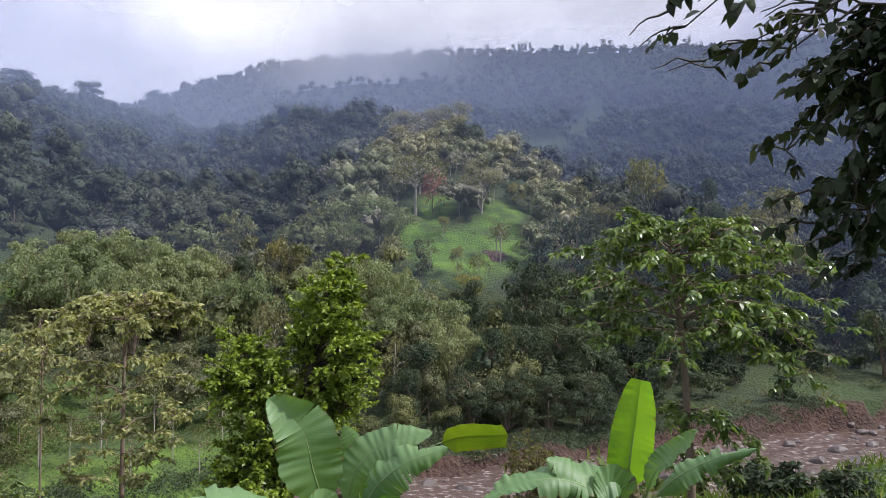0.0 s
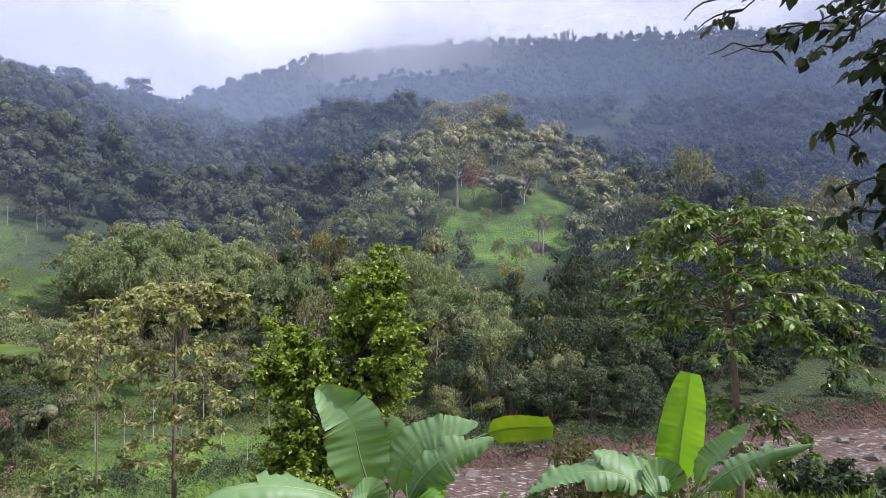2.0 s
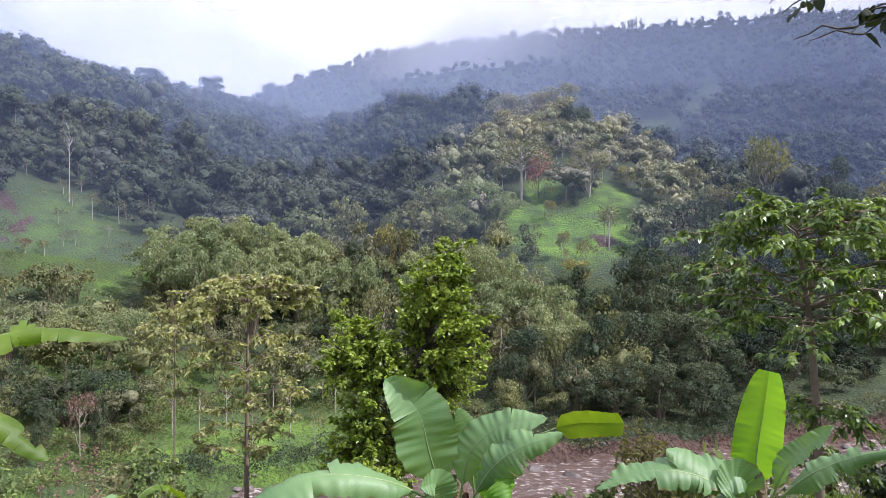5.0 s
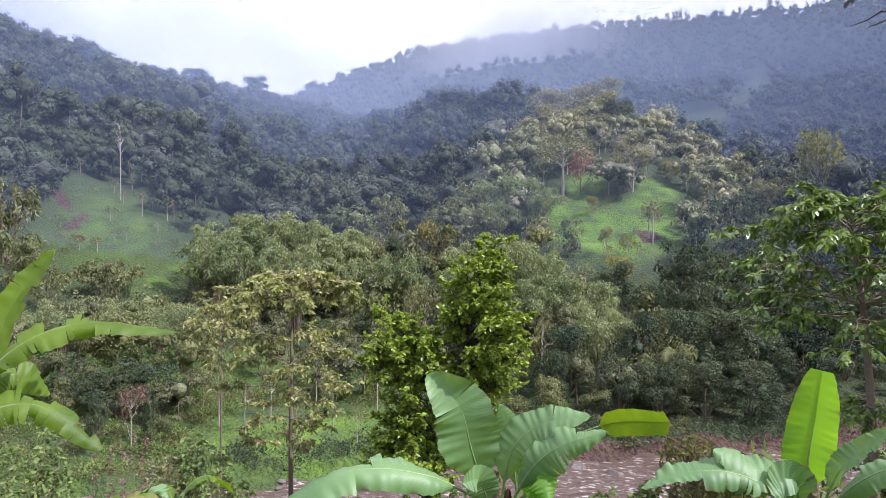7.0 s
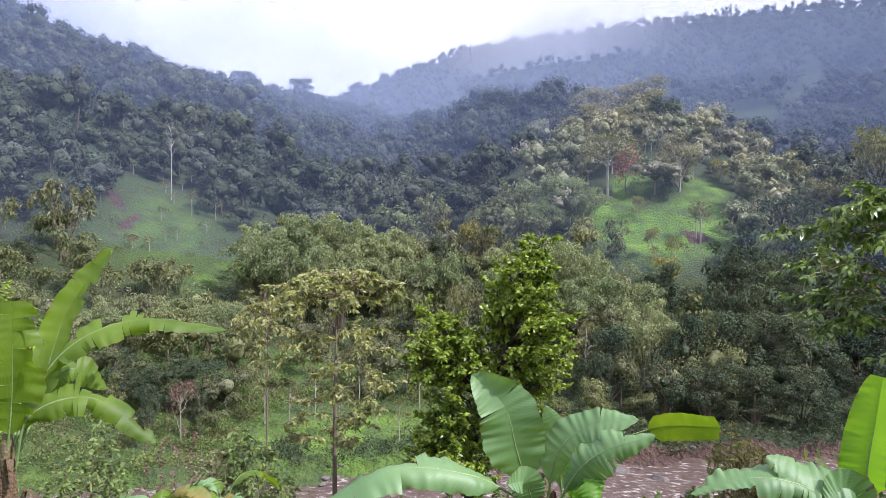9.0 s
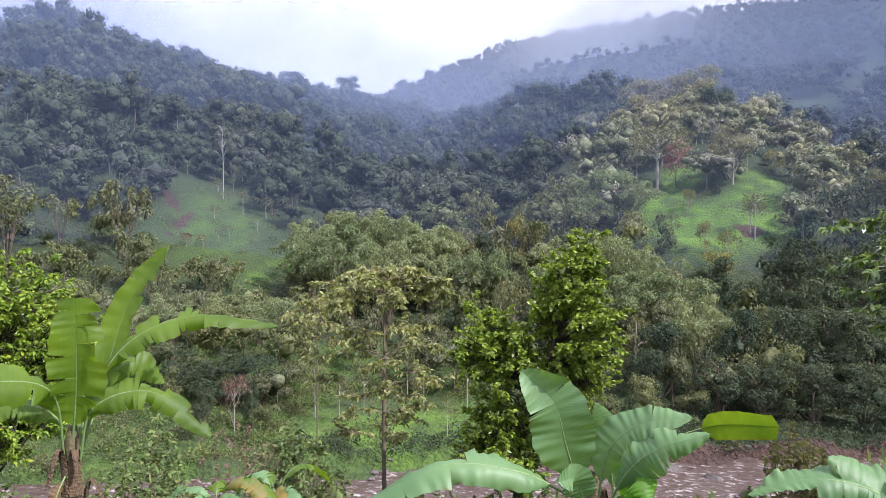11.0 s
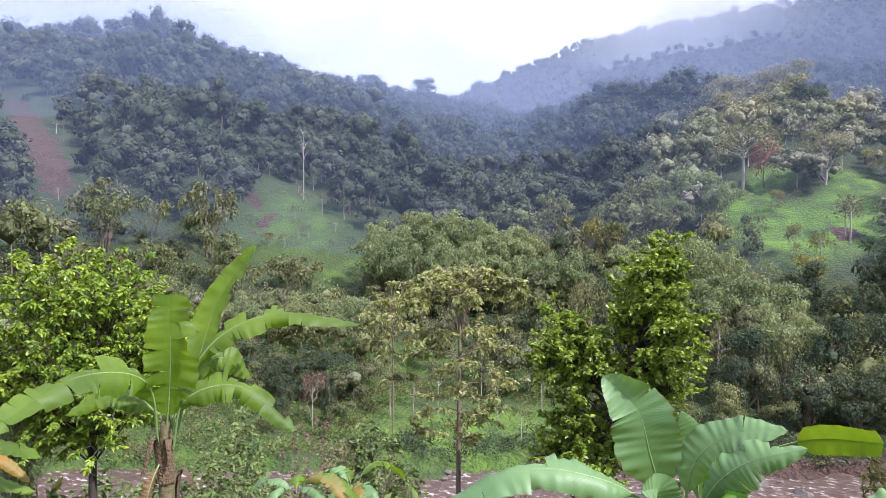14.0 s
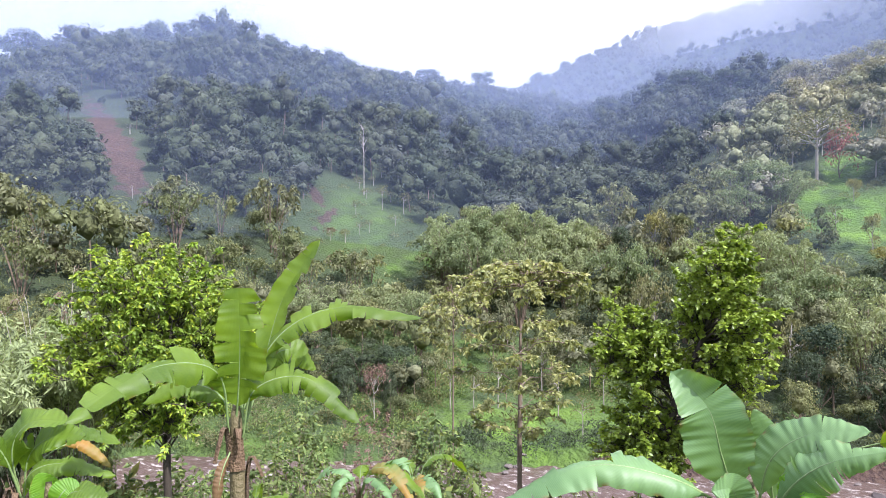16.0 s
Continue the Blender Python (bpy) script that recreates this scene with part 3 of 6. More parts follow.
def forest_form(seed, lobes, per_lobe, leaf, wide=1.0, tall=0.92, base=0.04, coarse=False, hull=0.64):
    """A tree one metre tall: crown (material 0) and stem (material 1)."""
    g = np.random.default_rng(seed)
    cv, cf = crown(round_lobes(g, lobes, wide, tall, base), per_lobe, leaf, seed, coarse=coarse, hull=hull)
    sv, sf = tube([(0, 0, -0.08), (0.01, 0, 0.25), (0, 0.01, 0.6)], [0.014, 0.011, 0.006], 4)
    v, f = joined([(cv, cf), (sv, sf)])
    return v, f, np.r_[np.zeros(len(cf), int), np.ones(len(sf), int)]


def scatter(az0, az1, r0, r1, spacing, seed, keep, shore=3.0):
    """Uneven spots over a sector, one for each cell of a jittered net."""
    g = np.random.default_rng(seed)
    m = max(abs(r1 * math.sin(radians(az0))), abs(r1 * math.sin(radians(az1)))) + spacing
    xs, ys = np.meshgrid(np.arange(-m, m, spacing), np.arange(0, r1, spacing))
    x = (xs + g.uniform(-0.5, 0.5, xs.shape) * spacing).ravel()
    y = (ys + g.uniform(-0.5, 0.5, ys.shape) * spacing).ravel()
    az, r = np.degrees(np.arctan2(x, y)), np.hypot(x, y)
    ok = (az > az0) & (az < az1) & (r >= r0) & (r < r1)
    x, y = x[ok], y[ok]
    ok = keep(x, y) & (river_side(x, y) > HALF_WIDTH + shore)
    x, y = x[ok], y[ok]
    return np.stack([x, y, height(x, y) - 0.2], 1)


def wooded(limit):
    return lambda x, y: (np.maximum.reduce([open_land(x, y), bare_earth(x, y), blob(x, y, -56.6, 134, 4.2, 42, 7.5), blob(x, y, -55.4, 108, 4.5, 16)]) < limit)


def seen_slope(x, y):
    """Leaves out the far sides of the hills, which nobody can see."""
    r = np.hypot(x, y)
    z = height(x, y)
    hid = np.zeros(x.shape, bool)
    for u in np.linspace(0.3, 0.97, 14):
        hid |= 16 + (z + 9 - 16) * u < height(x * u, y * u) - 1
    return ~hid


mid_forms = [forest_form(100 + i, 7, 46, 0.082, (0.95, 0.75, 1.15)[i % 3], (0.8, 0.9, 0.66)[i % 3], (0.16, 0.06, 0.3)[i % 3], coarse=True) for i in range(9)]
far_forms = [forest_form(200 + i, 3, 12, 0.15, 1.2, coarse=True) for i in range(5)]
slope_forms = [forest_form(150 + i, 5, 34, 0.095, (1.0, 0.8, 1.15)[i % 3], (0.8, 0.9, 0.66)[i % 3], (0.16, 0.06, 0.3)[i % 3], coarse=True) for i in range(9)]


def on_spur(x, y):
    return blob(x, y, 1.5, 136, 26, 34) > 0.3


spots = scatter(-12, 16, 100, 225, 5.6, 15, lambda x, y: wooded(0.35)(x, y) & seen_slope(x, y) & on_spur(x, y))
woodland("spur_woods", "mixed olive and green trees on the spur, leaves coloured paler for sunlight", spots, rng.uniform(4.2, 8.5, len(spots)), mid_forms, [LEAF_SPUR_SUN, PALE_BARK])
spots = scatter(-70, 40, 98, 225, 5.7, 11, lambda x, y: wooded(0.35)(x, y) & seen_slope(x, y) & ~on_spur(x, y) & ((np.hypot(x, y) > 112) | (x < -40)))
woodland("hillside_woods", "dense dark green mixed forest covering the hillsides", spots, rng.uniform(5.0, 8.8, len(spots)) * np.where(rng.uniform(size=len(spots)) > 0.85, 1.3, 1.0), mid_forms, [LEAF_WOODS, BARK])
spots = scatter(-70, 40, 225, 335, 5.9, 14, lambda x, y: wooded(0.35)(x, y) & seen_slope(x, y))
woodland("ridge_woods", "dense forest along the ridge above the valley", spots, rng.uniform(5.5, 10, len(spots)), slope_forms, [LEAF_WOODS, BARK])
def behind_spur(x, y):
    return (x > 0) & (np.hypot(x, y) < 450)


spots = scatter(0, 34, 335, 450, 8.5, 16, lambda x, y: wooded(0.4)(x, y) & seen_slope(x, y))
woodland("misty_slope_woods", "misty broken forest on the slope behind the spur", spots, rng.uniform(6, 13, len(spots)), slope_forms, [LEAF_WOODS, BARK])
spots = scatter(-40, 42, 330, 660, 8.0, 12, lambda x, y: wooded(0.4)(x, y) & seen_slope(x, y) & ~behind_spur(x, y))
woodland("mountain_woods", "misty forest on the far mountain", spots, rng.uniform(4.5, 7.5, len(spots)) * rng.uniform(0.85, 1.3, len(spots)), far_forms, [LEAF_FAR, BARK])
def bamboo_stand(seed):
    """A light bamboo clump one metre tall for the massed woods: leaves (material 0) and culms (material 1)."""
    (wv, wf), (lv, lf) = bamboo_form(seed, 10, 58, 0.085, 0.036)
    v, f = joined([(lv, lf), (wv, wf)])
    return v, f, np.r_[np.zeros(len(lf), int), np.ones(len(wf), int)]


spots = scatter(-65, 42, 46, 112, 5.2, 13, lambda x, y: wooded(0.3)(x, y) & (blob(x, y, 1.8, 93, 8, 9) < 0.4) & ~((np.hypot(x, y) > 98) & (on_spur(x, y) | (x < -40))) & (river_side(x, y) > np.where(x > -18, 9.9, 14)), 1.5)
valley_forms = [forest_form(300 + i, 6, 95, 0.080, (0.9, 0.7, 1.1)[i % 3], (0.9, 0.95, 0.7)[i % 3], (0.06, 0.02, 0.28)[i % 3], coarse=True, hull=0.5) for i in range(6)] + [bamboo_stand(330 + i) for i in range(5)]
near_forms = [forest_form(360 + i, 6, 230, 0.042, (0.9, 0.7, 1.1)[i % 3], (0.9, 0.95, 0.7)[i % 3], (0.06, 0.02, 0.28)[i % 3], coarse=True, hull=0.5) for i in range(6)]
for some, forms, label in ((np.hypot(spots[:, 0], spots[:, 1]) < 74, near_forms, "mixed green trees along the far river bank"), (np.hypot(spots[:, 0], spots[:, 1]) >= 74, valley_forms, "mixed green trees and bamboo across the river")):
    part_of = spots[some]
    size = rng.uniform(3.2, 6.4, len(part_of)) * (1 + np.clip(np.hypot(part_of[:, 0], part_of[:, 1]) - 70, 0, 60) / 75)
    # towards the right the darker leaf colour stands in for shade
    shade_side = np.degrees(np.arctan2(part_of[:, 0], part_of[:, 1])) + 3 * fbm(part_of[:, 0], part_of[:, 1], 9, 8) > 5
    woodland("valley_woods", label, part_of[~shade_side], size[~shade_side], forms, [LEAF_VALLEY, BARK])
    woodland("grove", "grove on the bank up the river, leaves coloured darker for shade", part_of[shade_side], size[shade_side], forms, [LEAF_BANK, BARK])


# ---- things ----
def part(name, me, parent, label=""):
    """One mesh, built in world places, as a part under a thing or a part."""
    ob = new(name, me)
    ob.parent = parent
    ob.matrix_parent_inverse = parent_world(parent).inverted()
    return tagged(ob, label)


def parent_world(ob):
    m = ob.matrix_basis.copy()
    while ob.parent:
        m = ob.parent.matrix_basis @ ob.matrix_parent_inverse @ m
        ob = ob.parent
    return m


def thing(name, x, y, label, category, group="", z=None):
    ob = new(name)
    ob.empty_display_size = 0.2
    ob.matrix_basis = pose(x, y, float(height(x, y)) if z is None else z)
    return tagged(ob, label, category, group)


def banana_material(name, dark, light, glow, gloss=0.6):
    """A glossy banana blade with fine veins across it, paler towards the rib, with bruised edges."""
    m, n, l = material(name)
    uv, sep = n.new("ShaderNodeUVMap"), n.new("ShaderNodeSeparateXYZ")
    l.new(uv.outputs[0], sep.inputs[0])
    wave = n.new("ShaderNodeTexWave")
    wave.wave_type, wave.bands_direction = "BANDS", "X"
    wave.inputs["Scale"].default_value, wave.inputs["Distortion"].default_value = 9.0, 1.2
    wave.inputs["Detail"].default_value, wave.inputs["Detail Scale"].default_value = 3.0, 2.5
    l.new(uv.outputs[0], wave.inputs["Vector"])
    c = mix_color(n, l, noise_at(n, l, 2.2, 4.0), dark, light)
    faint = n.new("ShaderNodeMath")
    faint.operation = "MULTIPLY"
    faint.inputs[1].default_value = 0.22
    l.new(wave.outputs["Fac"], faint.inputs[0])
    c = mix_color(n, l, faint.outputs[0], c, tuple(1.5 * v for v in light))
    edge, spot, both = n.new("ShaderNodeMapRange"), noise_at(n, l, 14.0, 4.0, 0.5, 0.72), n.new("ShaderNodeMath")
    l.new(sep.outputs[1], edge.inputs[0])
    edge.inputs[1].default_value, edge.inputs[2].default_value = 0.82, 1.0
    both.operation = "MULTIPLY"
    l.new(edge.outputs[0], both.inputs[0]), l.new(spot, both.inputs[1])
    c = mix_color(n, l, both.outputs[0], c, (0.16, 0.10, 0.03))
    b, t, x, o = n.new("ShaderNodeBsdfPrincipled"), n.new("ShaderNodeBsdfTranslucent"), n.new("ShaderNodeMixShader"), n.new("ShaderNodeOutputMaterial")
    b.inputs["Roughness"].default_value = 0.52
    b.inputs["Specular IOR Level"].default_value = gloss
    l.new(bump_of(n, l, wave.outputs["Fac"], 0.06, 0.005), b.inputs["Normal"])
    warm = n.new("ShaderNodeVectorMath")
    warm.operation = "MULTIPLY"
    warm.inputs[1].default_value = (1.9, 1.8, 0.35)
    l.new(c, warm.inputs[0])
    x.inputs[0].default_value = glow
    l.new(c, b.inputs["Base Color"]), l.new(warm.outputs[0], t.inputs["Color"])
    l.new(b.outputs[0], x.inputs[1]), l.new(t.outputs[0], x.inputs[2]), l.new(x.outputs[0], o.inputs["Surface"])
    return m


BANANA_GREY = banana_material("grey_green_banana_blade", (0.085, 0.170, 0.056), (0.145, 0.250, 0.092), 0.25, 0.6)
BANANA = banana_material("banana_blade", (0.066, 0.122, 0.010), (0.145, 0.225, 0.020), 0.48, 0.5)
BANANA_YOUNG = banana_material("young_banana_blade", (0.11, 0.25, 0.02), (0.16, 0.31, 0.025), 0.55)
BANANA_YELLOW = banana_material("yellowing_banana_blade", (0.28, 0.14, 0.025), (0.14, 0.17, 0.045), 0.25, 0.3)
BANANA_DEAD = banana_material("withered_banana_blade", (0.11, 0.065, 0.032), (0.17, 0.11, 0.055), 0.15, 0.2)
RIB = plain_material("banana_rib", (0.20, 0.29, 0.10), (0.28, 0.34, 0.14), 4.0, 0.45, 0.1, 0.005)
STEM = plain_material("banana_stem", (0.17, 0.14, 0.065), (0.085, 0.052, 0.030), 3.0, 0.7, 0.5, 0.02)
SHEATH = plain_material("dry_banana_sheath", (0.19, 0.12, 0.065), (0.08, 0.047, 0.028), 5.0, 0.8, 0.6, 0.03)


def banana_plant(label, base, top, radius):
    """The false stem of a banana, wrapped in dry sheaths; its leaves are hung on afterwards."""
    x, y = base
    plant = thing("banana_plant", x, y, label, "banana plant", "banana plants")
    z0 = float(height(x, y)) - 0.15
    g = np.random.default_rng(int(abs(x * 97 + y * 31)))
    path = curve_through([(x, y, z0), ((x + top[0]) / 2 + 0.04, (y + top[1]) / 2, (z0 + top[2]) / 2), top, (top[0], top[1], top[2] + 0.25)], 12)
    stem = part("stem", mesh_of("stem", *tube(path, np.linspace(radius * 1.35, radius * 0.35, 12), 12), [STEM], smooth=True), plant)
    for i in range(7):
        u = g.uniform(0.35, 0.95)
        at = path[int(u * 9)]
        a = g.uniform(0, 6.28)
        out = np.array([math.cos(a), math.sin(a), 0])
        r = radius * 1.08
        line = curve_through([at + out * r * 0.95 + (0, 0, -0.25), at + out * r * 1.05, at + out * r * 1.5 + (0, 0, 0.16), at + out * r * (2.0 + g.uniform(0, 1.2)) + (0, 0, g.uniform(-0.15, 0.15))], 8)
        side = np.array([-out[1], out[0], 0])
        wd = np.linspace(0.8, 0.15, 8)[:, None] * radius
        v = np.stack([line - side * wd - out * 0.02, line + out * 0.012, line + side * wd - out * 0.02], 1).reshape(-1, 3)
        f = [(k * 3 + j, k * 3 + j + 1, k * 3 + j + 4, k * 3 + j + 3) for k in range(7) for j in range(2)]
        part("sheath", mesh_of("sheath", v, f, [SHEATH], smooth=True), stem, "curling dry brown sheath")
    return plant


def banana_leaf(plant, spine, width, facing, tears=2, seed=0, start=0.12, cup=-0.2, blunt=False, square=False, yellow=False, dead=False, young=False, grey=False):
    """A long blade on a rib that runs through the given points, torn into strips that hang each at its own slant."""
    g = np.random.default_rng(seed + 900)
    n = 40
    line = curve_through(spine, n)
    tan = unit(np.gradient(line, axis=0))
    face = unit(np.array(facing, float))
    side = unit(np.cross(tan, face[None]))
    norm = np.cross(side, tan)
    s = np.linspace(0, 1, n)
    u = np.clip((s - start) / (1 - start), 0, 1)
    prof = np.clip(np.minimum(u / 0.16, 1), 0, 1) ** 0.6 * (np.where(u < 0.35, 1, np.sqrt(np.clip(1 - ((u - 0.35) / 0.72) ** 2, 0, 1))) if blunt else np.clip(np.sin(np.pi * np.clip(u, 0.0, 1.0) ** 0.75), 0, 1) ** 0.6)
    if square:
        prof = np.clip(np.minimum(u / 0.12, (1 - u) / 0.06), 0, 1) ** 0.5 * (1 + 0.08 * np.sin(5 * u))
    half = 0.5 * width * prof
    length = np.r_[0, np.cumsum(np.linalg.norm(np.diff(line, axis=0), axis=1))]
    nv = 5
    vs, fs, uvs, base = [], [], [], 0
    first = int(start * (n - 1))
    for sgn in (-1, 1):
        cuts = sorted(g.choice(np.arange(first + 4, n - 3), min(tears, n - first - 8), replace=False)) if tears else []
        marks = [first, *cuts, n - 1]
        for a, b in zip(marks, marks[1:]):
            if b - a < 1:
                continue
            slant = g.normal() * (0.5 if tears > 4 else 0.45 if tears > 2 else 0.22 if tears else 0.05)
            k = (b - a) * 2 + 1
            ss = np.linspace(a, b, k)
            lo = np.minimum(ss.astype(int), n - 2)
            fr = (ss - lo)[:, None]
            L = line[lo] * (1 - fr) + line[lo + 1] * fr
            S = side[lo] * (1 - fr) + side[lo + 1] * fr
            N = norm[lo] * (1 - fr) + norm[lo + 1] * fr
            T = tan[lo]
            H = (half[lo] * (1 - fr[:, 0]) + half[lo + 1] * fr[:, 0])
            if tears > 2:
                H = H * g.uniform(0.78, 1.06)
            H = H * (1 + (0.022 * np.sin(ss * 1.3 + seed) + 0.010 * g.normal(size=k)) * (1.0 if tears else 0.35))
            D = length[lo] * (1 - fr[:, 0]) + length[lo + 1] * fr[:, 0]
            mid = 0.5 * (ss[0] + ss[-1])
            wob = (0.16 if tears else 0.06) * np.sin(ss * 0.55 + seed * 1.7 + sgn) + (0.05 if tears else 0.012) * np.sin(ss * 1.7 + seed)
            P = L.copy()
            for j in range(nv + 1):
                v = j / nv
                ang = (cup * 1.5 * v + (slant + wob) * v + 0.10)
                if j:
                    P = P + (S * sgn * np.cos(ang)[:, None] + N * np.sin(ang)[:, None]) * (H / nv)[:, None] + T * (0.05 * H / nv)[:, None]
                pinch = T * ((mid - ss) / max(b - a, 1) * 0.06 * v * v * (0.6 if tears else 0))[:, None] * width
                ripple = N * ((0.007 if tears else 0.0025) * v * np.sin(ss * 2.7 + 1.3 * np.sin(ss * 0.7 + seed) + 2.0 * v))[:, None]
                vs.append(P + pinch + ripple)
                uvs.append(np.stack([D * 4 + v * 0.25, np.full(k, v)], 1))
            for j in range(nv):
                for i in range(k - 1):
                    q = base + j * k + i
                    fs.append((q, q + 1, q + k + 1, q + k) if sgn > 0 else (q + k, q + k + 1, q + 1, q))
            base += k * (nv + 1)
    me = mesh_of("leaf", np.concatenate(vs), fs, [BANANA_YELLOW if yellow else BANANA_DEAD if dead else BANANA_YOUNG if young else BANANA_GREY if grey else BANANA], smooth=True)
    layer = me.uv_layers.new(name="UVMap")
    idx = np.empty(len(me.loops), np.int32)
    me.loops.foreach_get("vertex_index", idx)
    layer.data.foreach_set("uv", np.concatenate(uvs)[idx].astype(np.float32).ravel())
    leaf = part("leaf", me, plant, "yellowing torn leaf" if yellow else "withered brown leaf" if dead else "")
    thick = 0.008 + 0.008 * width
    part("midrib", mesh_of("midrib", *tube(line - norm * 0.004, thick * np.linspace(1.0, 0.12, n), 7), [RIB], smooth=True), leaf, "pale green midrib")
    return leaf


# banana plants on the slope below the viewpoint
banana = banana_plant("broad-leaved banana clump with torn grey-green leaves", (-0.77, 5.10), (-0.76, 5.09, 14.03), 0.080)
banana_leaf(banana, [(-0.82, 5.09, 14.0), (-0.93, 4.96, 14.46), (-1.02, 4.94, 14.79), (-1.28, 4.98, 15.01)], 0.47, (0.05, -1.01, 0.35), tears=1, seed=1, cup=0.1, grey=True)
banana_leaf(banana, [(-0.64, 5.42, 13.89), (-0.67, 5.4, 14.29), (-0.7, 5.4, 14.52), (-0.78, 5.38, 14.71)], 0.22, (0.03, -1.00, 0.30), tears=0, seed=2, grey=True)
banana_leaf(banana, [(-0.72, 5.0, 14.06), (-0.63, 4.95, 14.48), (-0.4, 4.92, 14.7), (-0.07, 4.83, 14.79)], 0.32, (0.18, -0.84, 0.80), tears=2, seed=3, cup=-0.25, grey=True)
banana_leaf(banana, [(-0.64, 4.91, 14.1), (-0.47, 4.77, 14.42), (-0.27, 4.73, 14.6), (0.04, 4.73, 14.72)], 0.36, (0.26, -0.78, 0.60), tears=5, seed=4, cup=-0.7, grey=True)
banana_leaf(banana, [(-0.66, 5.21, 13.98), (-0.36, 5.33, 14.38), (0.06, 5.38, 14.6), (0.50, 5.3, 14.66)], 0.24, (0.07, -1.00, -0.40), tears=0, seed=45, start=0.62, cup=0.05, square=True)
banana_leaf(banana, [(-0.86, 4.79, 14.18), (-1.19, 4.52, 14.41), (-1.65, 4.29, 14.47), (-2.18, 3.96, 14.2)], 0.40, (0.14, -0.43, 1.00), tears=3, seed=6, cup=-0.5, grey=True)
banana_leaf(banana, [(-0.58, 4.91, 14.08), (-0.47, 4.82, 14.3), (-0.41, 4.72, 14.36), (-0.34, 4.63, 14.25)], 0.30, (0.19, -0.99, 0.50), tears=3, seed=7, cup=-0.4, young=True)
banana_leaf(banana, [(-0.77, 4.79, 14.11), (-0.8, 4.73, 14.25), (-0.83, 4.67, 14.35), (-0.93, 4.56, 14.35)], 0.24, (0.16, -0.89, 0.20), tears=1, seed=8, grey=True)
banana = banana_plant("banana clump with one upright bright young leaf", (1.47, 5.34), (1.48, 5.33, 14.09), 0.080)
banana_leaf(banana, [(1.44, 5.34, 14.07), (1.45, 5.33, 14.43), (1.49, 5.31, 14.75), (1.53, 5.29, 15.08)], 0.35, (-0.51, -0.90, 0.12), tears=0, seed=11, start=0.16, cup=0.12, blunt=True, young=True)
banana_leaf(banana, [(1.44, 5.23, 14.12), (1.28, 5.06, 14.4), (1.02, 5.02, 14.43), (0.74, 4.97, 14.57)], 0.34, (-0.17, -0.78, 1.00), tears=2, seed=12, cup=-0.35, grey=True)
banana_leaf(banana, [(1.34, 5.05, 14.17), (0.94, 4.94, 14.41), (0.58, 4.89, 14.43), (0.26, 4.83, 14.31)], 0.30, (-0.09, -0.59, 1.00), tears=6, seed=13, cup=-0.5, grey=True)
banana_leaf(banana, [(1.5, 5.21, 14.13), (1.58, 5.08, 14.45), (1.71, 5.03, 14.61), (1.85, 4.98, 14.78)], 0.20, (-0.76, -0.70, 0.50), tears=1, seed=14, cup=0.5, grey=True)
banana_leaf(banana, [(1.57, 5.4, 14.05), (1.8, 5.33, 14.31), (2.07, 5.22, 14.5), (2.34, 5.1, 14.61)], 0.26, (-0.15, -0.69, 0.90), tears=7, seed=15, cup=-0.7, grey=True)
banana_leaf(banana, [(1.39, 5.14, 14.14), (1.28, 5.06, 14.3), (1.2, 4.98, 14.35), (1.1, 4.9, 14.31)], 0.36, (-0.24, -0.97, 0.20), tears=1, seed=16, cup=-0.2, grey=True)
banana = banana_plant("tall banana plant with ragged arching leaves on brown-sheathed stem", (-4.98, 4.29), (-4.94, 4.31, 14.21), 0.085)
banana_leaf(banana, [(-4.95, 4.3, 14.19), (-4.85, 4.26, 14.62), (-4.76, 4.2, 15.09), (-4.76, 4.19, 15.53)], 0.56, (0.62, -0.81, -0.10), tears=6, seed=21, start=0.22, cup=0.25, blunt=True)
banana_leaf(banana, [(-4.92, 4.34, 14.21), (-4.86, 4.54, 14.72), (-4.78, 4.75, 15.39), (-4.51, 4.98, 15.95)], 0.34, (0.26, -1.02, 0.25), tears=5, seed=22, start=0.25, cup=0.1)
banana_leaf(banana, [(-4.91, 4.35, 14.23), (-4.68, 4.5, 15.0), (-4.23, 4.84, 15.32), (-3.52, 5.24, 15.23)], 0.34, (0.26, -0.58, 1.00), tears=9, seed=23, start=0.25, cup=-0.7)
banana_leaf(banana, [(-4.83, 4.28, 14.19), (-4.68, 4.29, 14.63), (-4.3, 4.53, 14.73), (-3.88, 4.76, 14.33)], 0.34, (0.42, -0.57, 0.80), tears=8, seed=24, start=0.25, cup=-0.6)
banana_leaf(banana, [(-4.98, 4.42, 14.18), (-4.97, 4.71, 14.73), (-4.89, 4.93, 14.87), (-4.76, 5.19, 14.64)], 0.36, (0.43, -0.42, 0.50), tears=4, seed=25, start=0.3, cup=-0.4)
banana_leaf(banana, [(-4.98, 4.27, 14.17), (-4.89, 4.06, 14.8), (-4.96, 3.48, 14.94), (-4.96, 2.75, 14.66)], 0.44, (0.58, -0.30, 0.90), tears=9, seed=26, start=0.25, cup=-0.65)
banana_leaf(banana, [(-5.05, 4.35, 14.12), (-5.17, 4.35, 14.49), (-5.44, 4.18, 14.62), (-5.75, 3.93, 14.45)], 0.32, (0.53, -0.29, 0.80), tears=4, seed=27, start=0.25, cup=-0.5)
banana_leaf(banana, [(-5.0, 4.4, 14.18), (-5.01, 4.53, 14.55), (-5.01, 4.68, 14.68), (-4.93, 4.9, 14.6)], 0.26, (0.66, -0.61, 0.60), tears=2, seed=28, start=0.3, cup=-0.2)
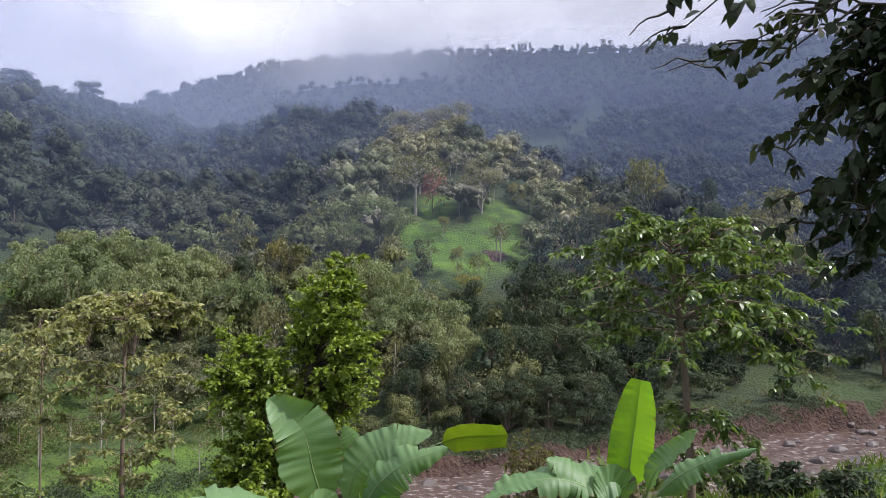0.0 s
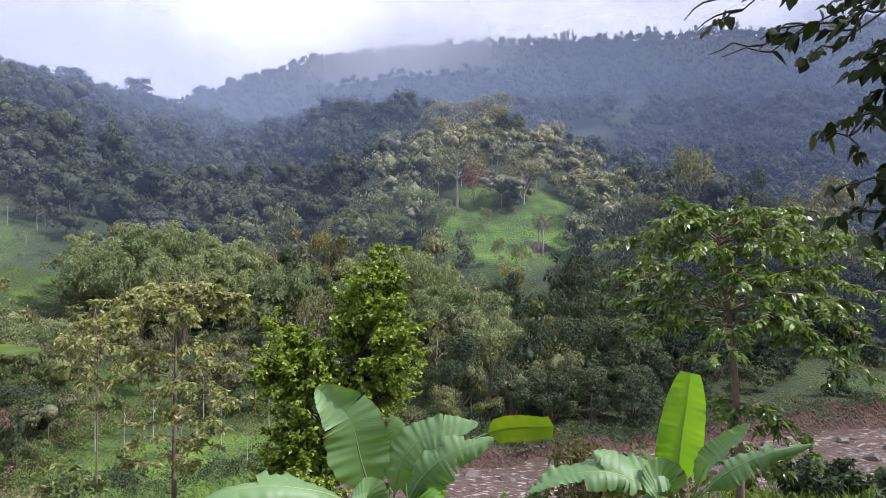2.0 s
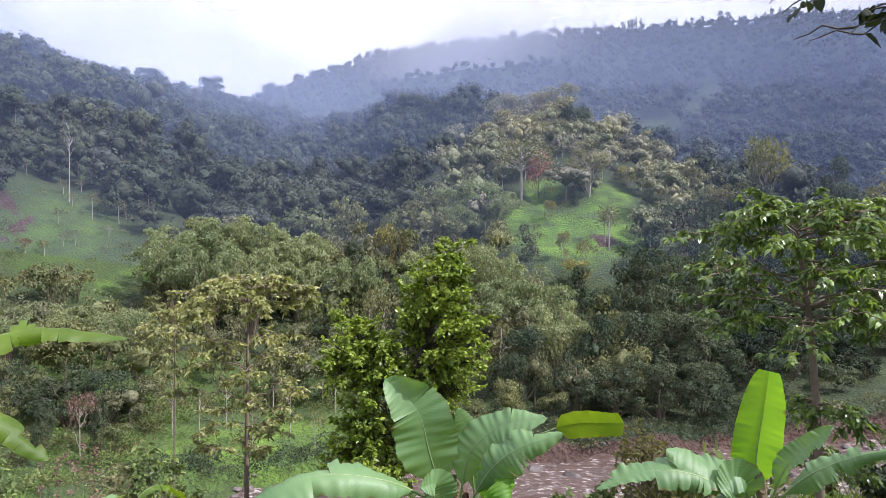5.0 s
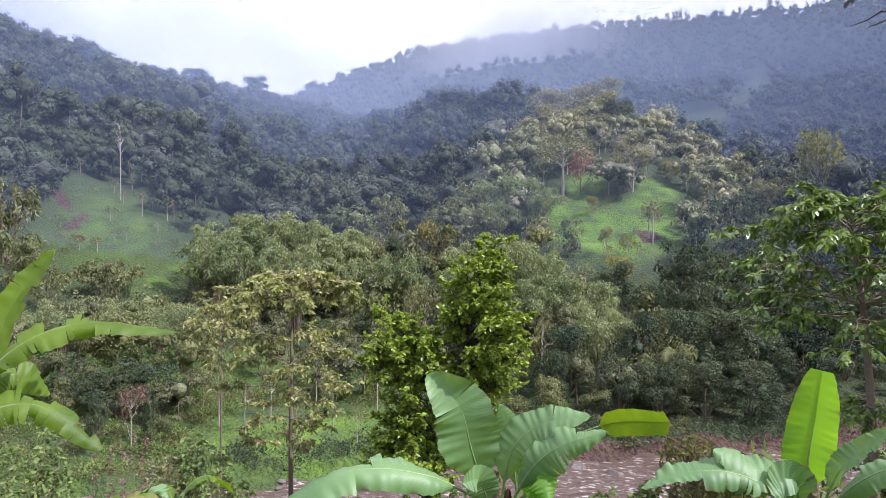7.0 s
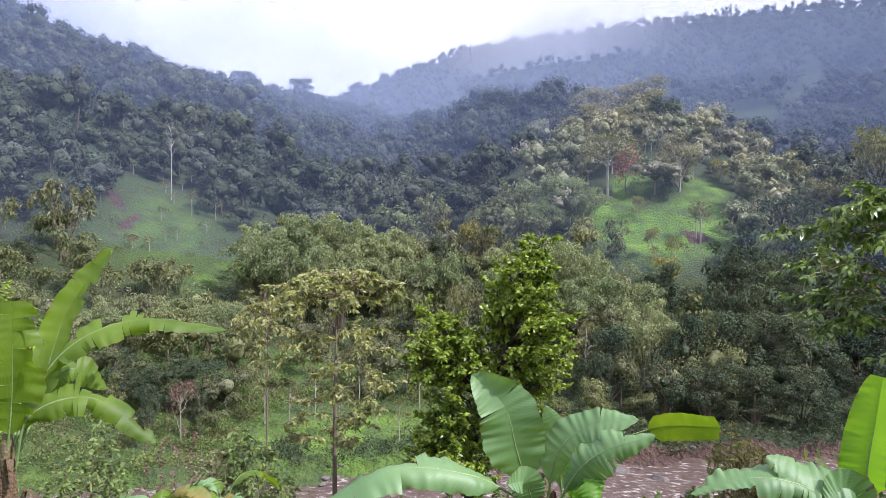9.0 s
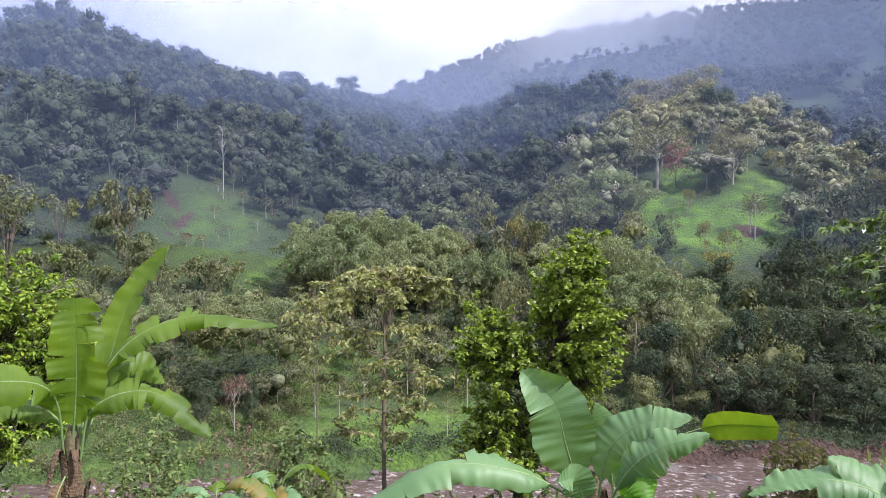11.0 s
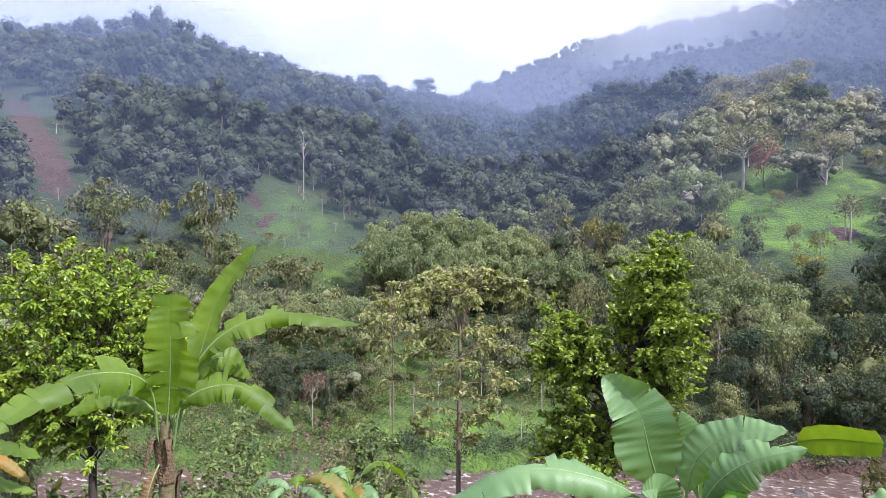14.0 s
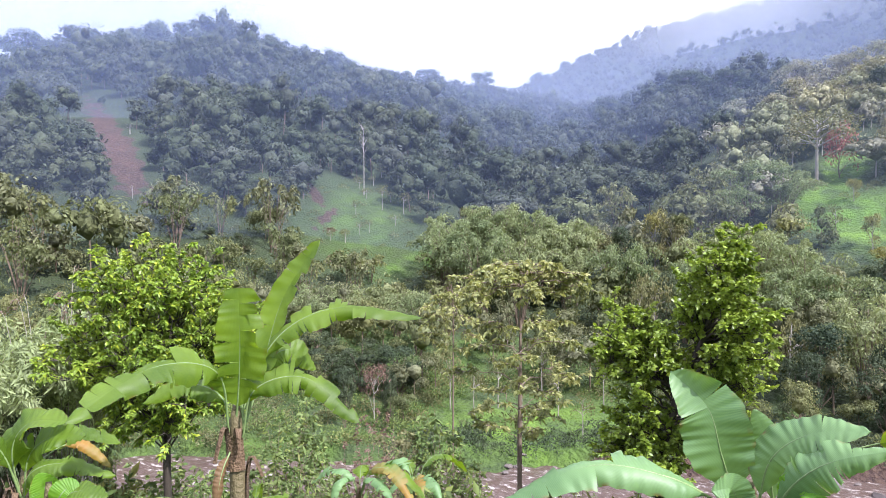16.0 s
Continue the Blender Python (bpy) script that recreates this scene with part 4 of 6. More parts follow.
banana_leaf(banana, [(-4.96, 4.36, 14.2), (-5.03, 4.5, 14.6), (-5.15, 4.67, 14.89), (-5.34, 4.6, 15.1)], 0.40, (0.88, -0.51, 0.10), tears=3, seed=29, start=0.3, cup=-0.2)
banana_leaf(banana, [(-4.93, 4.26, 14.1), (-4.91, 4.13, 13.94), (-4.9, 4.06, 13.76), (-4.93, 4.04, 13.47)], 0.16, (0.96, -0.41, 0.10), tears=3, seed=30, cup=-0.8, dead=True)
banana = banana_plant("banana clump with yellowing lower leaves", (-6.33, 3.19), (-6.32, 3.19, 13.73), 0.085)
banana_leaf(banana, [(-6.33, 3.17, 13.69), (-6.27, 3.06, 14.17), (-6.12, 3.13, 14.42), (-5.81, 3.29, 14.44)], 0.40, (0.49, -0.36, 1.00), tears=2, seed=31, cup=-0.3, start=0.2)
banana_leaf(banana, [(-6.33, 3.17, 13.69), (-6.22, 3.17, 14.1), (-5.96, 3.22, 14.3), (-5.66, 3.34, 14.32)], 0.36, (0.57, -0.42, 1.00), tears=3, seed=32, cup=-0.4, start=0.2)
banana_leaf(banana, [(-6.15, 3.08, 13.7), (-5.95, 3.03, 14.04), (-5.75, 3.19, 14.12), (-5.46, 3.48, 13.98)], 0.28, (0.53, -0.29, 1.00), tears=4, seed=33, cup=-0.5, start=0.1)
banana_leaf(banana, [(-6.41, 3.24, 13.65), (-6.44, 3.39, 14.05), (-6.42, 3.63, 14.2), (-6.27, 4.07, 13.97)], 0.34, (0.44, -0.24, 1.00), tears=4, seed=34, cup=-0.4, start=0.3)
banana_leaf(banana, [(-6.32, 3.19, 13.68), (-6.25, 3.33, 14.05), (-6.12, 3.56, 14.13), (-5.9, 3.72, 13.9)], 0.13, (0.61, -0.34, 0.80), tears=3, seed=35, cup=-0.5, start=0.5, yellow=True)
banana_leaf(banana, [(-6.24, 3.13, 13.72), (-6.22, 2.95, 14.21), (-6.22, 2.7, 14.42), (-6.22, 2.43, 14.36)], 0.40, (0.55, -0.25, 1.00), tears=3, seed=36, cup=-0.4, start=0.2)
banana = banana_plant("young banana sucker with fresh pale leaves", (-5.46, 2.90), (-5.45, 2.91, 13.86), 0.060)
banana_leaf(banana, [(-5.45, 2.91, 13.84), (-5.46, 2.9, 14.0), (-5.47, 2.88, 14.09), (-5.48, 2.85, 14.19)], 0.22, (0.88, -0.47, 0.40), tears=0, seed=37, young=True)
banana_leaf(banana, [(-5.45, 2.92, 13.84), (-5.33, 2.92, 14.01), (-5.3, 2.97, 14.07), (-5.26, 3.04, 14.09)], 0.20, (0.79, -0.44, 0.60), tears=0, seed=38, young=True)
banana_leaf(banana, [(-5.45, 2.92, 13.83), (-5.31, 2.96, 14.01), (-5.16, 3.02, 14.06), (-4.99, 3.1, 14.02)], 0.24, (0.52, -0.30, 1.00), tears=1, seed=39, cup=-0.2)


def banana_sprout(x, y, size, seed, label="small banana plant with drooping pale leaves"):
    """A young banana among the scrub."""
    g = np.random.default_rng(seed)
    z = float(height(x, y))
    top = (x, y, z + size * 0.55)
    plant = banana_plant(label, (x, y), top, 0.045 * size)
    for i in range(6):
        a = i * 2.4 + g.uniform(-0.6, 0.6)
        o = np.array([math.cos(a), math.sin(a), 0])
        r = size * g.uniform(0.4, 0.85)
        p = np.array(top)
        pts = [p, p + o * r * 0.25 + (0, 0, r * 0.55), p + o * r * 0.75 + (0, 0, r * 0.6), p + o * r * 1.25 + (0, 0, r * g.uniform(-0.1, 0.35))]
        banana_leaf(plant, [tuple(q) for q in pts], size * g.uniform(0.17, 0.24), (0.1 * o[0] + g.normal() * 0.25, 0.1 * o[1] - 0.3 + g.normal() * 0.25, 1), tears=7, seed=seed + i, cup=-0.45, start=0.25, grey=i % 2 == 0, yellow=i == 5)
    return plant


def blades(pos, d, length, width, sag, gen, roll=1.0):
    """Broad leaves of six points, bent along their length."""
    n = len(pos)
    d = unit(d)
    side = unit(np.cross(d, np.array([0, 0, 1.0]) + roll * gen.normal(size=(n, 3))))
    L = (length * gen.uniform(0.6, 1.25, n))[:, None]
    W = (width * gen.uniform(0.75, 1.2, n))[:, None] * 0.5
    down = np.array([0, 0, -1.0])
    up = np.cross(side, d)
    p1, p2, p3 = pos + d * L * 0.33 + down * L * sag * 0.10, pos + d * L * 0.68 + down * L * sag * 0.35, pos + d * L + down * L * sag * 0.8
    v = np.stack([pos, p1 + side * W + up * W * 0.3, p1 - side * W + up * W * 0.3, p2 + side * W * 0.85 + up * W * 0.2, p2 - side * W * 0.85 + up * W * 0.2, p3], 1).reshape(-1, 3)
    b = np.arange(n)[:, None] * 6
    f = np.concatenate([b + [0, 1, 2], b + [1, 3, 4], b + [1, 4, 2], b + [3, 5, 4]], 1).reshape(-1, 3)
    return v, f


def limb(a, b, bow, g, n=6):
    """A slightly crooked line from a to b."""
    a, b = np.asarray(a, float), np.asarray(b, float)
    t = np.linspace(0, 1, n)[:, None]
    p = a + (b - a) * t
    p[:, 2] += bow * np.sin(np.pi * t[:, 0])
    p[1:-1] += 0.035 * np.linalg.norm(b - a) * g.normal(size=(n - 2, 3))
    return p


def spray(line, count, leaf, width, sag, g, spread=0.5, rise=0.1, from_u=0.25):
    """Leaves set along the outer part of a twig."""
    u = from_u + (1 - from_u) * g.uniform(0, 1, count) ** 0.7
    k = u * (len(line) - 1)
    i = np.minimum(k.astype(int), len(line) - 2)
    p = line[i] + (line[i + 1] - line[i]) * (k - i)[:, None]
    t = unit(line[i + 1] - line[i])
    d = unit(t * 0.6 + spread * 1.6 * g.normal(size=(count, 3)) * np.array([1, 1, 0.55]) + np.array([0, 0, rise]))
    return blades(p, d, leaf, width, sag, g)


LEAF_BROAD = leaf_material("broad_glossy_leaves", (0.085, 0.160, 0.026), (0.150, 0.240, 0.040), 0.5, 0.33, 0.38, tip=(0.21, 0.31, 0.05), gloss=0.7)
LEAF_JACK = leaf_material("dark_glossy_leaves", (0.140, 0.232, 0.022), (0.240, 0.355, 0.034), 0.8, 0.36, 0.38, tip=(0.33, 0.43, 0.045), gloss=0.5)
LEAF_LAYER = leaf_material("dull_olive_leaves", (0.175, 0.230, 0.055), (0.285, 0.335, 0.090), 0.8, 0.4, 0.42, tip=(0.46, 0.45, 0.20), gloss=0.5)
LEAF_MANGO = leaf_material("bright_mango_leaves", (0.135, 0.250, 0.022), (0.245, 0.375, 0.034), 0.7, 0.36, 0.4, tip=(0.40, 0.46, 0.04), gloss=0.4)
# canopy shade is put into the dark colour of these leaves
LEAF_SHADE = leaf_material("shade_dark_overhead_leaves", (0.020, 0.036, 0.012), (0.040, 0.056, 0.016), 2.0, 0.5, 0.2, gloss=0.15)
LEAF_SCRUB = leaf_material("scrub_leaves", (0.085, 0.155, 0.034), (0.160, 0.235, 0.058), 0.5, 0.55, 0.35, tip=(0.23, 0.27, 0.08), gloss=0.15)


def branching_tree(name, x, y, label, trunk, radius, branches, leaf_mat, bark, leaf, width, sag, twigs, per_twig, seed, rise=0.1, twig_len=0.6, spread=0.5, droop=0.15, category="tree", start=0.3, flat=0.35):
    """A tree in full: trunk, limbs (start on the trunk, end point, bow), twigs off the limbs and leaves along the twigs."""
    g = np.random.default_rng(seed)
    z = float(height(x, y))
    tree = thing(name, x, y, label, category)
    pts = [(x, y, z - 0.2), *trunk]
    line = curve_through(pts, 24)
    tr = part("trunk", mesh_of("trunk", *tube(line, radius * np.linspace(1.15, 0.22, 24) ** 1.0, 9), [bark], smooth=True), tree)
    wood, leafy = [], []
    for zs, end, bow in branches:
        i = int(np.argmin(np.abs(line[:, 2] - zs)))
        lm = limb(line[i], end, bow, g, 8)
        r0 = radius * 0.24 * min(1, np.linalg.norm(lm[-1] - lm[0]) / 2.0 + 0.25)
        part("limb", mesh_of("limb", *tube(lm, np.linspace(r0, r0 * 0.2, 8), 6), [bark], smooth=True), tree)
        reach = np.linalg.norm(lm[-1] - lm[0])
        for k in range(twigs):
            u = start + (1 - start) * (k + g.uniform(0, 1)) / twigs
            q = u * 6.99
            p = lm[int(q)] + (lm[int(q) + 1] - lm[int(q)]) * (q % 1)
            t = unit(lm[-1] - lm[0])
            d = unit(t * 0.7 + g.normal(size=3) * np.array([0.8, 0.8, flat]) + (0, 0, rise))
            tw = limb(p, p + d * twig_len * g.uniform(0.5, 1.2) + (0, 0, -droop * twig_len), 0.06 * twig_len, g, 5)
            wood.append(tube(tw, np.linspace(0.012, 0.004, 5), 4))
            leafy.append(spray(tw, per_twig, leaf, width, sag, g, spread, rise))
    tagged(part("twig_mass", mesh_of("twig_mass", *joined(wood), [bark]), tr), kind="stuff")
    part("foliage", mesh_of("foliage", *joined(leafy), [leaf_mat], smooth=False), tree)
    return tree


def ring_limbs(g, x, y, rows):
    """Limbs all round a trunk: rows of height on the trunk, count, reach, lift of the tips."""
    out = []
    for z, count, reach, lift in rows:
        a0 = g.uniform(0, 6.28)
        for i in range(count):
            a = a0 + i * 6.283 / count + g.uniform(-0.35, 0.35)
            r = reach * g.uniform(0.75, 1.1)
            out.append((z + g.uniform(-0.15, 0.15), (x + r * math.cos(a), y + r * math.sin(a), z + lift + g.uniform(-0.15, 0.15)), 0.12 * r))
    return out


# broad-leaved tree on the slope towards the river
g = np.random.default_rng(41)
bx, by = 4.85, 13.7
rows = ring_limbs(g, bx, by, [(16.3, 6, 0.9, 0.35), (16.1, 8, 1.5, 0.3), (15.8, 9, 2.0, 0.2), (15.3, 9, 2.25, 0.1), (14.9, 8, 2.2, -0.1), (14.5, 7, 1.9, -0.15), (13.0, 3, 0.5, 0.0), (12.1, 3, 0.7, -0.2)])
rows += [(15.6, (bx + 2.45, by - 0.8, 16.2), 0.1), (15.1, (bx + 2.3, by - 0.9, 15.9), 0.1), (14.9, (bx + 2.6, by - 0.7, 14.7), 0.35), (14.8, (bx + 2.35, by - 1.1, 14.2), 0.4), (14.3, (bx + 2.2, by - 0.9, 13.4), 0.5),
         (14.5, (bx + 1.4, by - 1.2, 14.9), 0.3), (13.0, (bx + 1.1, by - 0.5, 12.2), 0.2)]
branching_tree("broadleaf_tree", bx, by, "spreading tree with tiers of large glossy drooping leaves on slope", [(4.95, 13.7, 11.5), (4.8, 13.72, 14.3), (4.6, 13.76, 16.0), (4.54, 13.76, 16.6)], 0.09, rows, LEAF_BROAD, BARK, 0.145, 0.066, 0.55, 9, 28, 42, rise=0.05, twig_len=0.55, flat=0.15, spread=0.6)

# dense dark tree with two heads
g = np.random.default_rng(43)
rows = []
for cx, cy, z0, z1, r, count in ((-2.36, 14.82, 12.0, 16.0, 1.05, 74), (-4.2, 14.4, 12.5, 14.6, 1.05, 44), (-3.95, 14.46, 10.4, 12.9, 1.1, 40)):
    for i in range(count):
        d = unit(g.normal(size=3))
        q = g.uniform(0.45, 1.0) * (1 + 0.18 * math.sin(5 * d[0] + 3 * d[2] + cx))
        e = (cx + r * q * d[0] * (0.92 - 0.25 * max(d[2], 0)), cy + r * q * d[1] * 0.92, 0.5 * (z0 + z1) + 0.5 * (z1 - z0) * q * d[2])
        rows.append((min(e[2] - 0.6, 14.8 if cx > -3 else 12.6), e, 0.05))
branching_tree("dense_tree", -3.6, 14.6, "dense dark green tree with two leafy heads on slope", [(-3.6, 14.6, 10.8), (-3.35, 14.65, 12.3), (-2.8, 14.75, 13.8), (-2.4, 14.82, 15.4)], 0.12, rows, LEAF_JACK, DARK_BARK, 0.115, 0.062, 0.2, 9, 34, 44, rise=0.15, twig_len=0.46, spread=1.0, droop=0.0, start=0.55, flat=0.8)

# slender tree with open tiers
g = np.random.default_rng(45)
lx, ly = -7.5, 16.05
rows = ring_limbs(g, lx, ly, [(15.0, 8, 0.9, 0.05), (14.8, 11, 1.5, -0.05), (14.6, 8, 1.7, -0.15), (13.6, 5, 1.2, 0.05), (12.9, 5, 1.5, 0.1), (12.1, 5, 1.55, 0.15), (11.4, 5, 1.35, 0.15), (10.9, 3, 0.8, 0.1)])
branching_tree("tiered_tree", lx, ly, "slender tree with open flat tiers of olive leaves", [(-7.5, 16.05, 10.5), (-7.45, 16.0, 13.0), (-7.42, 15.98, 15.2)], 0.07, rows, LEAF_LAYER, BARK, 0.145, 0.062, 0.4, 8, 25, 46, rise=0.0, twig_len=0.4, start=0.55, flat=0.12, droop=0.08)
g = np.random.default_rng(47)
lx, ly = polar(-30.5, 30)
zb = float(height(lx, ly))
rows = ring_limbs(g, lx, ly, [(13.2, 5, 0.6, 0.0), (12.9, 7, 1.1, -0.2), (12.3, 7, 1.3, -0.2), (11.5, 5, 1.2, -0.1)])
branching_tree("tiered_tree", lx, ly, "thin tiered tree with pale green flat crown", [(lx, ly, zb + 3), (lx + 0.1, ly, 12), (lx, ly, 13.8)], 0.055, rows, LEAF_LAYER, BARK, 0.17, 0.072, 0.5, 7, 20, 48, rise=0.05, twig_len=0.5, start=0.45, flat=0.12, droop=0.08)

# mango tree
g = np.random.default_rng(49)
mx, my = -11.8, 8.75
rows = []
for i in range(180):
    d = unit(g.normal(size=3))
    r = g.uniform(0.6, 1.0)
    rows.append((11.7 + g.uniform(0, 2.3), (mx - 0.1 + 1.95 * d[0] * r, my - 0.1 + 1.95 * d[1] * r, 13.9 + 2.2 * d[2] * r), 0.1))
branching_tree("mango_tree", mx, my, "round bright yellow-green mango tree beside the banana plants", [(-11.82, 8.75, 11.9), (-11.7, 8.8, 12.7), (-11.9, 8.7, 14.0), (-11.9, 8.65, 15.3)], 0.075, rows, LEAF_MANGO, DARK_BARK, 0.105, 0.046, 0.5, 7, 42, 50, rise=0.15, twig_len=0.40, spread=0.8, droop=0.0, start=0.55)
TWIG_ENDS = [(0.81, 2.45, 16.9), (0.99, 2.58, 16.76), (1.09, 2.74, 16.78), (0.9, 2.52, 16.87), (1.08, 2.64, 16.92), (1.13, 2.33, 16.68), (1.23, 2.48, 16.61), (1.33, 2.64, 16.43), (1.31, 2.35, 16.23), (1.37, 2.52, 16.14), (1.29, 2.25, 16.07), (1.46, 2.37, 16.04), (1.61, 2.49, 16.02), (1.33, 2.33, 16.5), (1.46, 2.46, 16.72), (1.09, 2.35, 16.77), (1.09, 2.54, 16.93), (1.57, 2.5, 16.34), (1.24, 2.38, 16.63), (1.46, 2.47, 16.27), (1.4, 2.19, 16.15), (1.33, 2.43, 16.48), (1.58, 2.49, 16.83), (1.45, 2.26, 16.53), (1.37, 2.51, 16.9), (1.35, 2.21, 16.41), (1.56, 2.3, 16.25), (1.68, 2.42, 16.67)]

def overhanging_tree():
    """The tree beside the viewpoint: its trunk stands out of view, its leafy twigs hang in."""
    g = np.random.default_rng(51)
    x, y = 3.1, 1.7
    tree = thing("overhanging_tree", x, y, "tree with overhanging twigs beside the viewpoint, leaves coloured dark for shade", "tree")
    z = float(height(x, y))
    line = curve_through([(x, y, z - 0.2), (3.05, 1.75, 15.4), (2.9, 1.8, 16.6), (2.7, 1.9, 17.9)], 20)
    part("trunk", mesh_of("trunk", *tube(line, np.linspace(0.15, 0.05, 20), 9), [DARK_BARK], smooth=True), tree)
    leafy, wood = [], []
    for k, zs in enumerate((17.4, 17.0, 16.6, 16.2)):
        hub = np.array((1.95 + 0.05 * k, 2.28 + 0.04 * k, zs - 0.05 * k))
        base = line[int(np.argmin(np.abs(line[:, 2] - zs)))]
        lm = limb(base, hub, 0.08, g, 7)
        part("limb", mesh_of("limb", *tube(lm, np.linspace(0.04, 0.016, 7), 6), [DARK_BARK], smooth=True), tree)
    hubs = [np.array((1.95 + 0.05 * k, 2.28 + 0.04 * k, zs - 0.05 * k)) for k, zs in enumerate((17.4, 17.0, 16.6, 16.2))]
    fuller = [(d * math.sin(a), d * math.cos(a), z) for a, d, z in zip(np.radians(g.uniform(31.5, 36.0, 16)), g.uniform(2.5, 2.95, 16), g.uniform(16.1, 16.85, 16))]
    for e in (*TWIG_ENDS, *fuller):
        e = np.array(e)
        h = hubs[int(np.argmin([np.linalg.norm(e + (0, 0, 0.25) - q) for q in hubs]))]
        tw = limb(h, e, 0.07, g, 9)
        wood.append(tube(tw, np.linspace(0.009, 0.003, 9), 5))
        leafy.append(spray(tw, 7, 0.070, 0.042, 0.4, g, 0.35, -0.2, 0.65))
        for j in range(9 if e[0] > 1.15 else 5):
            q = tw[g.integers(2, 9)]
            d = unit((e - h) * 0.8 + 0.35 * g.normal(size=3))
            if e[0] < 1.15:
                d = unit((e - h) + 0.12 * g.normal(size=3))
            s = limb(q, q + d * g.uniform(0.08, 0.2), 0.02, g, 5)
            wood.append(tube(s, np.linspace(0.005, 0.002, 5), 4))
            if e[0] > 1.15 or j < 2:
                leafy.append(spray(s, 8, 0.054, 0.034, 0.5, g, 0.6, -0.2, 0.3))
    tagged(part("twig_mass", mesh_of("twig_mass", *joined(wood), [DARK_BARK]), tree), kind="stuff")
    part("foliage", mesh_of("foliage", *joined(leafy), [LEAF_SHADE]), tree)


overhanging_tree()
for az, r, size, seed in ((-38.7, 12, 1.5, 700), (-34, 13, 1.5, 720), (-47, 14.5, 1.1, 740)):
    banana_sprout(*polar(az, r), size, seed)


def reeds(x, y, z0, z1, count, seed):
    """Tall grass stalks with nodding seed heads."""
    g = np.random.default_rng(seed)
    clump = thing("reed_clump", x, y, "tall thin grass stalks with nodding pale seed heads", "grass")
    zb = float(height(x, y))
    for i in range(count):
        a = g.uniform(0, 6.28)
        o = np.array([math.cos(a), math.sin(a), 0])
        top = g.uniform(z0, z1)
        b = np.array([x, y, zb]) + o * g.uniform(0, 0.4)
        line = curve_through([b, b + o * 0.25 + (0, 0, 0.6 * (top - zb)), b + o * 0.5 + (0, 0, top - zb), b + o * 0.75 + (0, 0, (top - zb) * 0.96)], 12)
        st = part("stalk", mesh_of("stalk", *tube(line, np.linspace(0.009, 0.003, 12), 5), [PALE_BARK], smooth=True), clump)
        p = line[8:].repeat(9, 0) + 0.02 * g.normal(size=(36, 3))
        part("seed_head", mesh_of("seed_head", *leaves(p, o[None] * 0.4 + g.normal(size=(36, 3)) * 0.4, 0.07, 0.015, 0.8, 0.4, 0.2, g), [LEAF_DRY]), st, "pale feathery seed head")["kind"] = "stuff"


reeds(*polar(-60.8, 15.5), 14.4, 15.3, 9, 71)
reeds(*polar(-58.5, 16.0), 14.2, 15.0, 5, 72)


# ---- single trees across the river ----
def tree_form(seed, lobes, per, leaf, wide, tall, base, core=True, fine=1.0):
    g = np.random.default_rng(seed)
    ls = round_lobes(g, int(lobes * 1.7), wide, tall, base, 0.76) if core else round_lobes(g, lobes, wide, tall, base)
    top = base + tall * 0.7
    stem = curve_through([(0, 0, -0.04), (0.015 * g.normal(), 0.015 * g.normal(), base), (0, 0, top)], 9)
    wood = [tube(stem, np.linspace(0.022, 0.006, 9), 6)]
    for x, y, z, r, fl in ls[1:]:
        s = stem[int(np.clip((z - 0.12) / max(top, 0.1) * 8, 1, 8))]
        wood.append(tube(limb(s, (x, y, z), 0.02, g, 5), np.linspace(0.009, 0.003, 5), 4))
    return joined(wood), crown(ls, int(per * 0.85 * fine * fine) if core else per, leaf * (1.0 / fine if core else 1.0), seed, 0.65, 0.3, core, hull=0.3, coarse=True)


def pole_form(seed):
    """A nearly bare trunk with a few forking twigs."""
    g = np.random.default_rng(seed)
    stem = curve_through([(0, 0, -0.03), (0.01, 0, 0.5), (0, 0.01, 1.0)], 9)
    wood = [tube(stem, np.linspace(0.017, 0.005, 9), 6)]
    ends = []
    for i in range(12):
        z = g.uniform(0.55, 0.95)
        a = g.uniform(0, 6.28)
        e = np.array([0.13 * math.cos(a), 0.13 * math.sin(a), z + 0.13])
        wood.append(tube(limb((0, 0, z), e, 0.0, g, 5), np.linspace(0.006, 0.002, 5), 4))
        ends.append(e)
    p = np.repeat(np.array(ends), 5, 0) + 0.03 * g.normal(size=(60, 3))
    return joined(wood), leaves(p, g.normal(size=(60, 3)), 0.04, 0.018, 0.3, 0.8, 0.2, g)


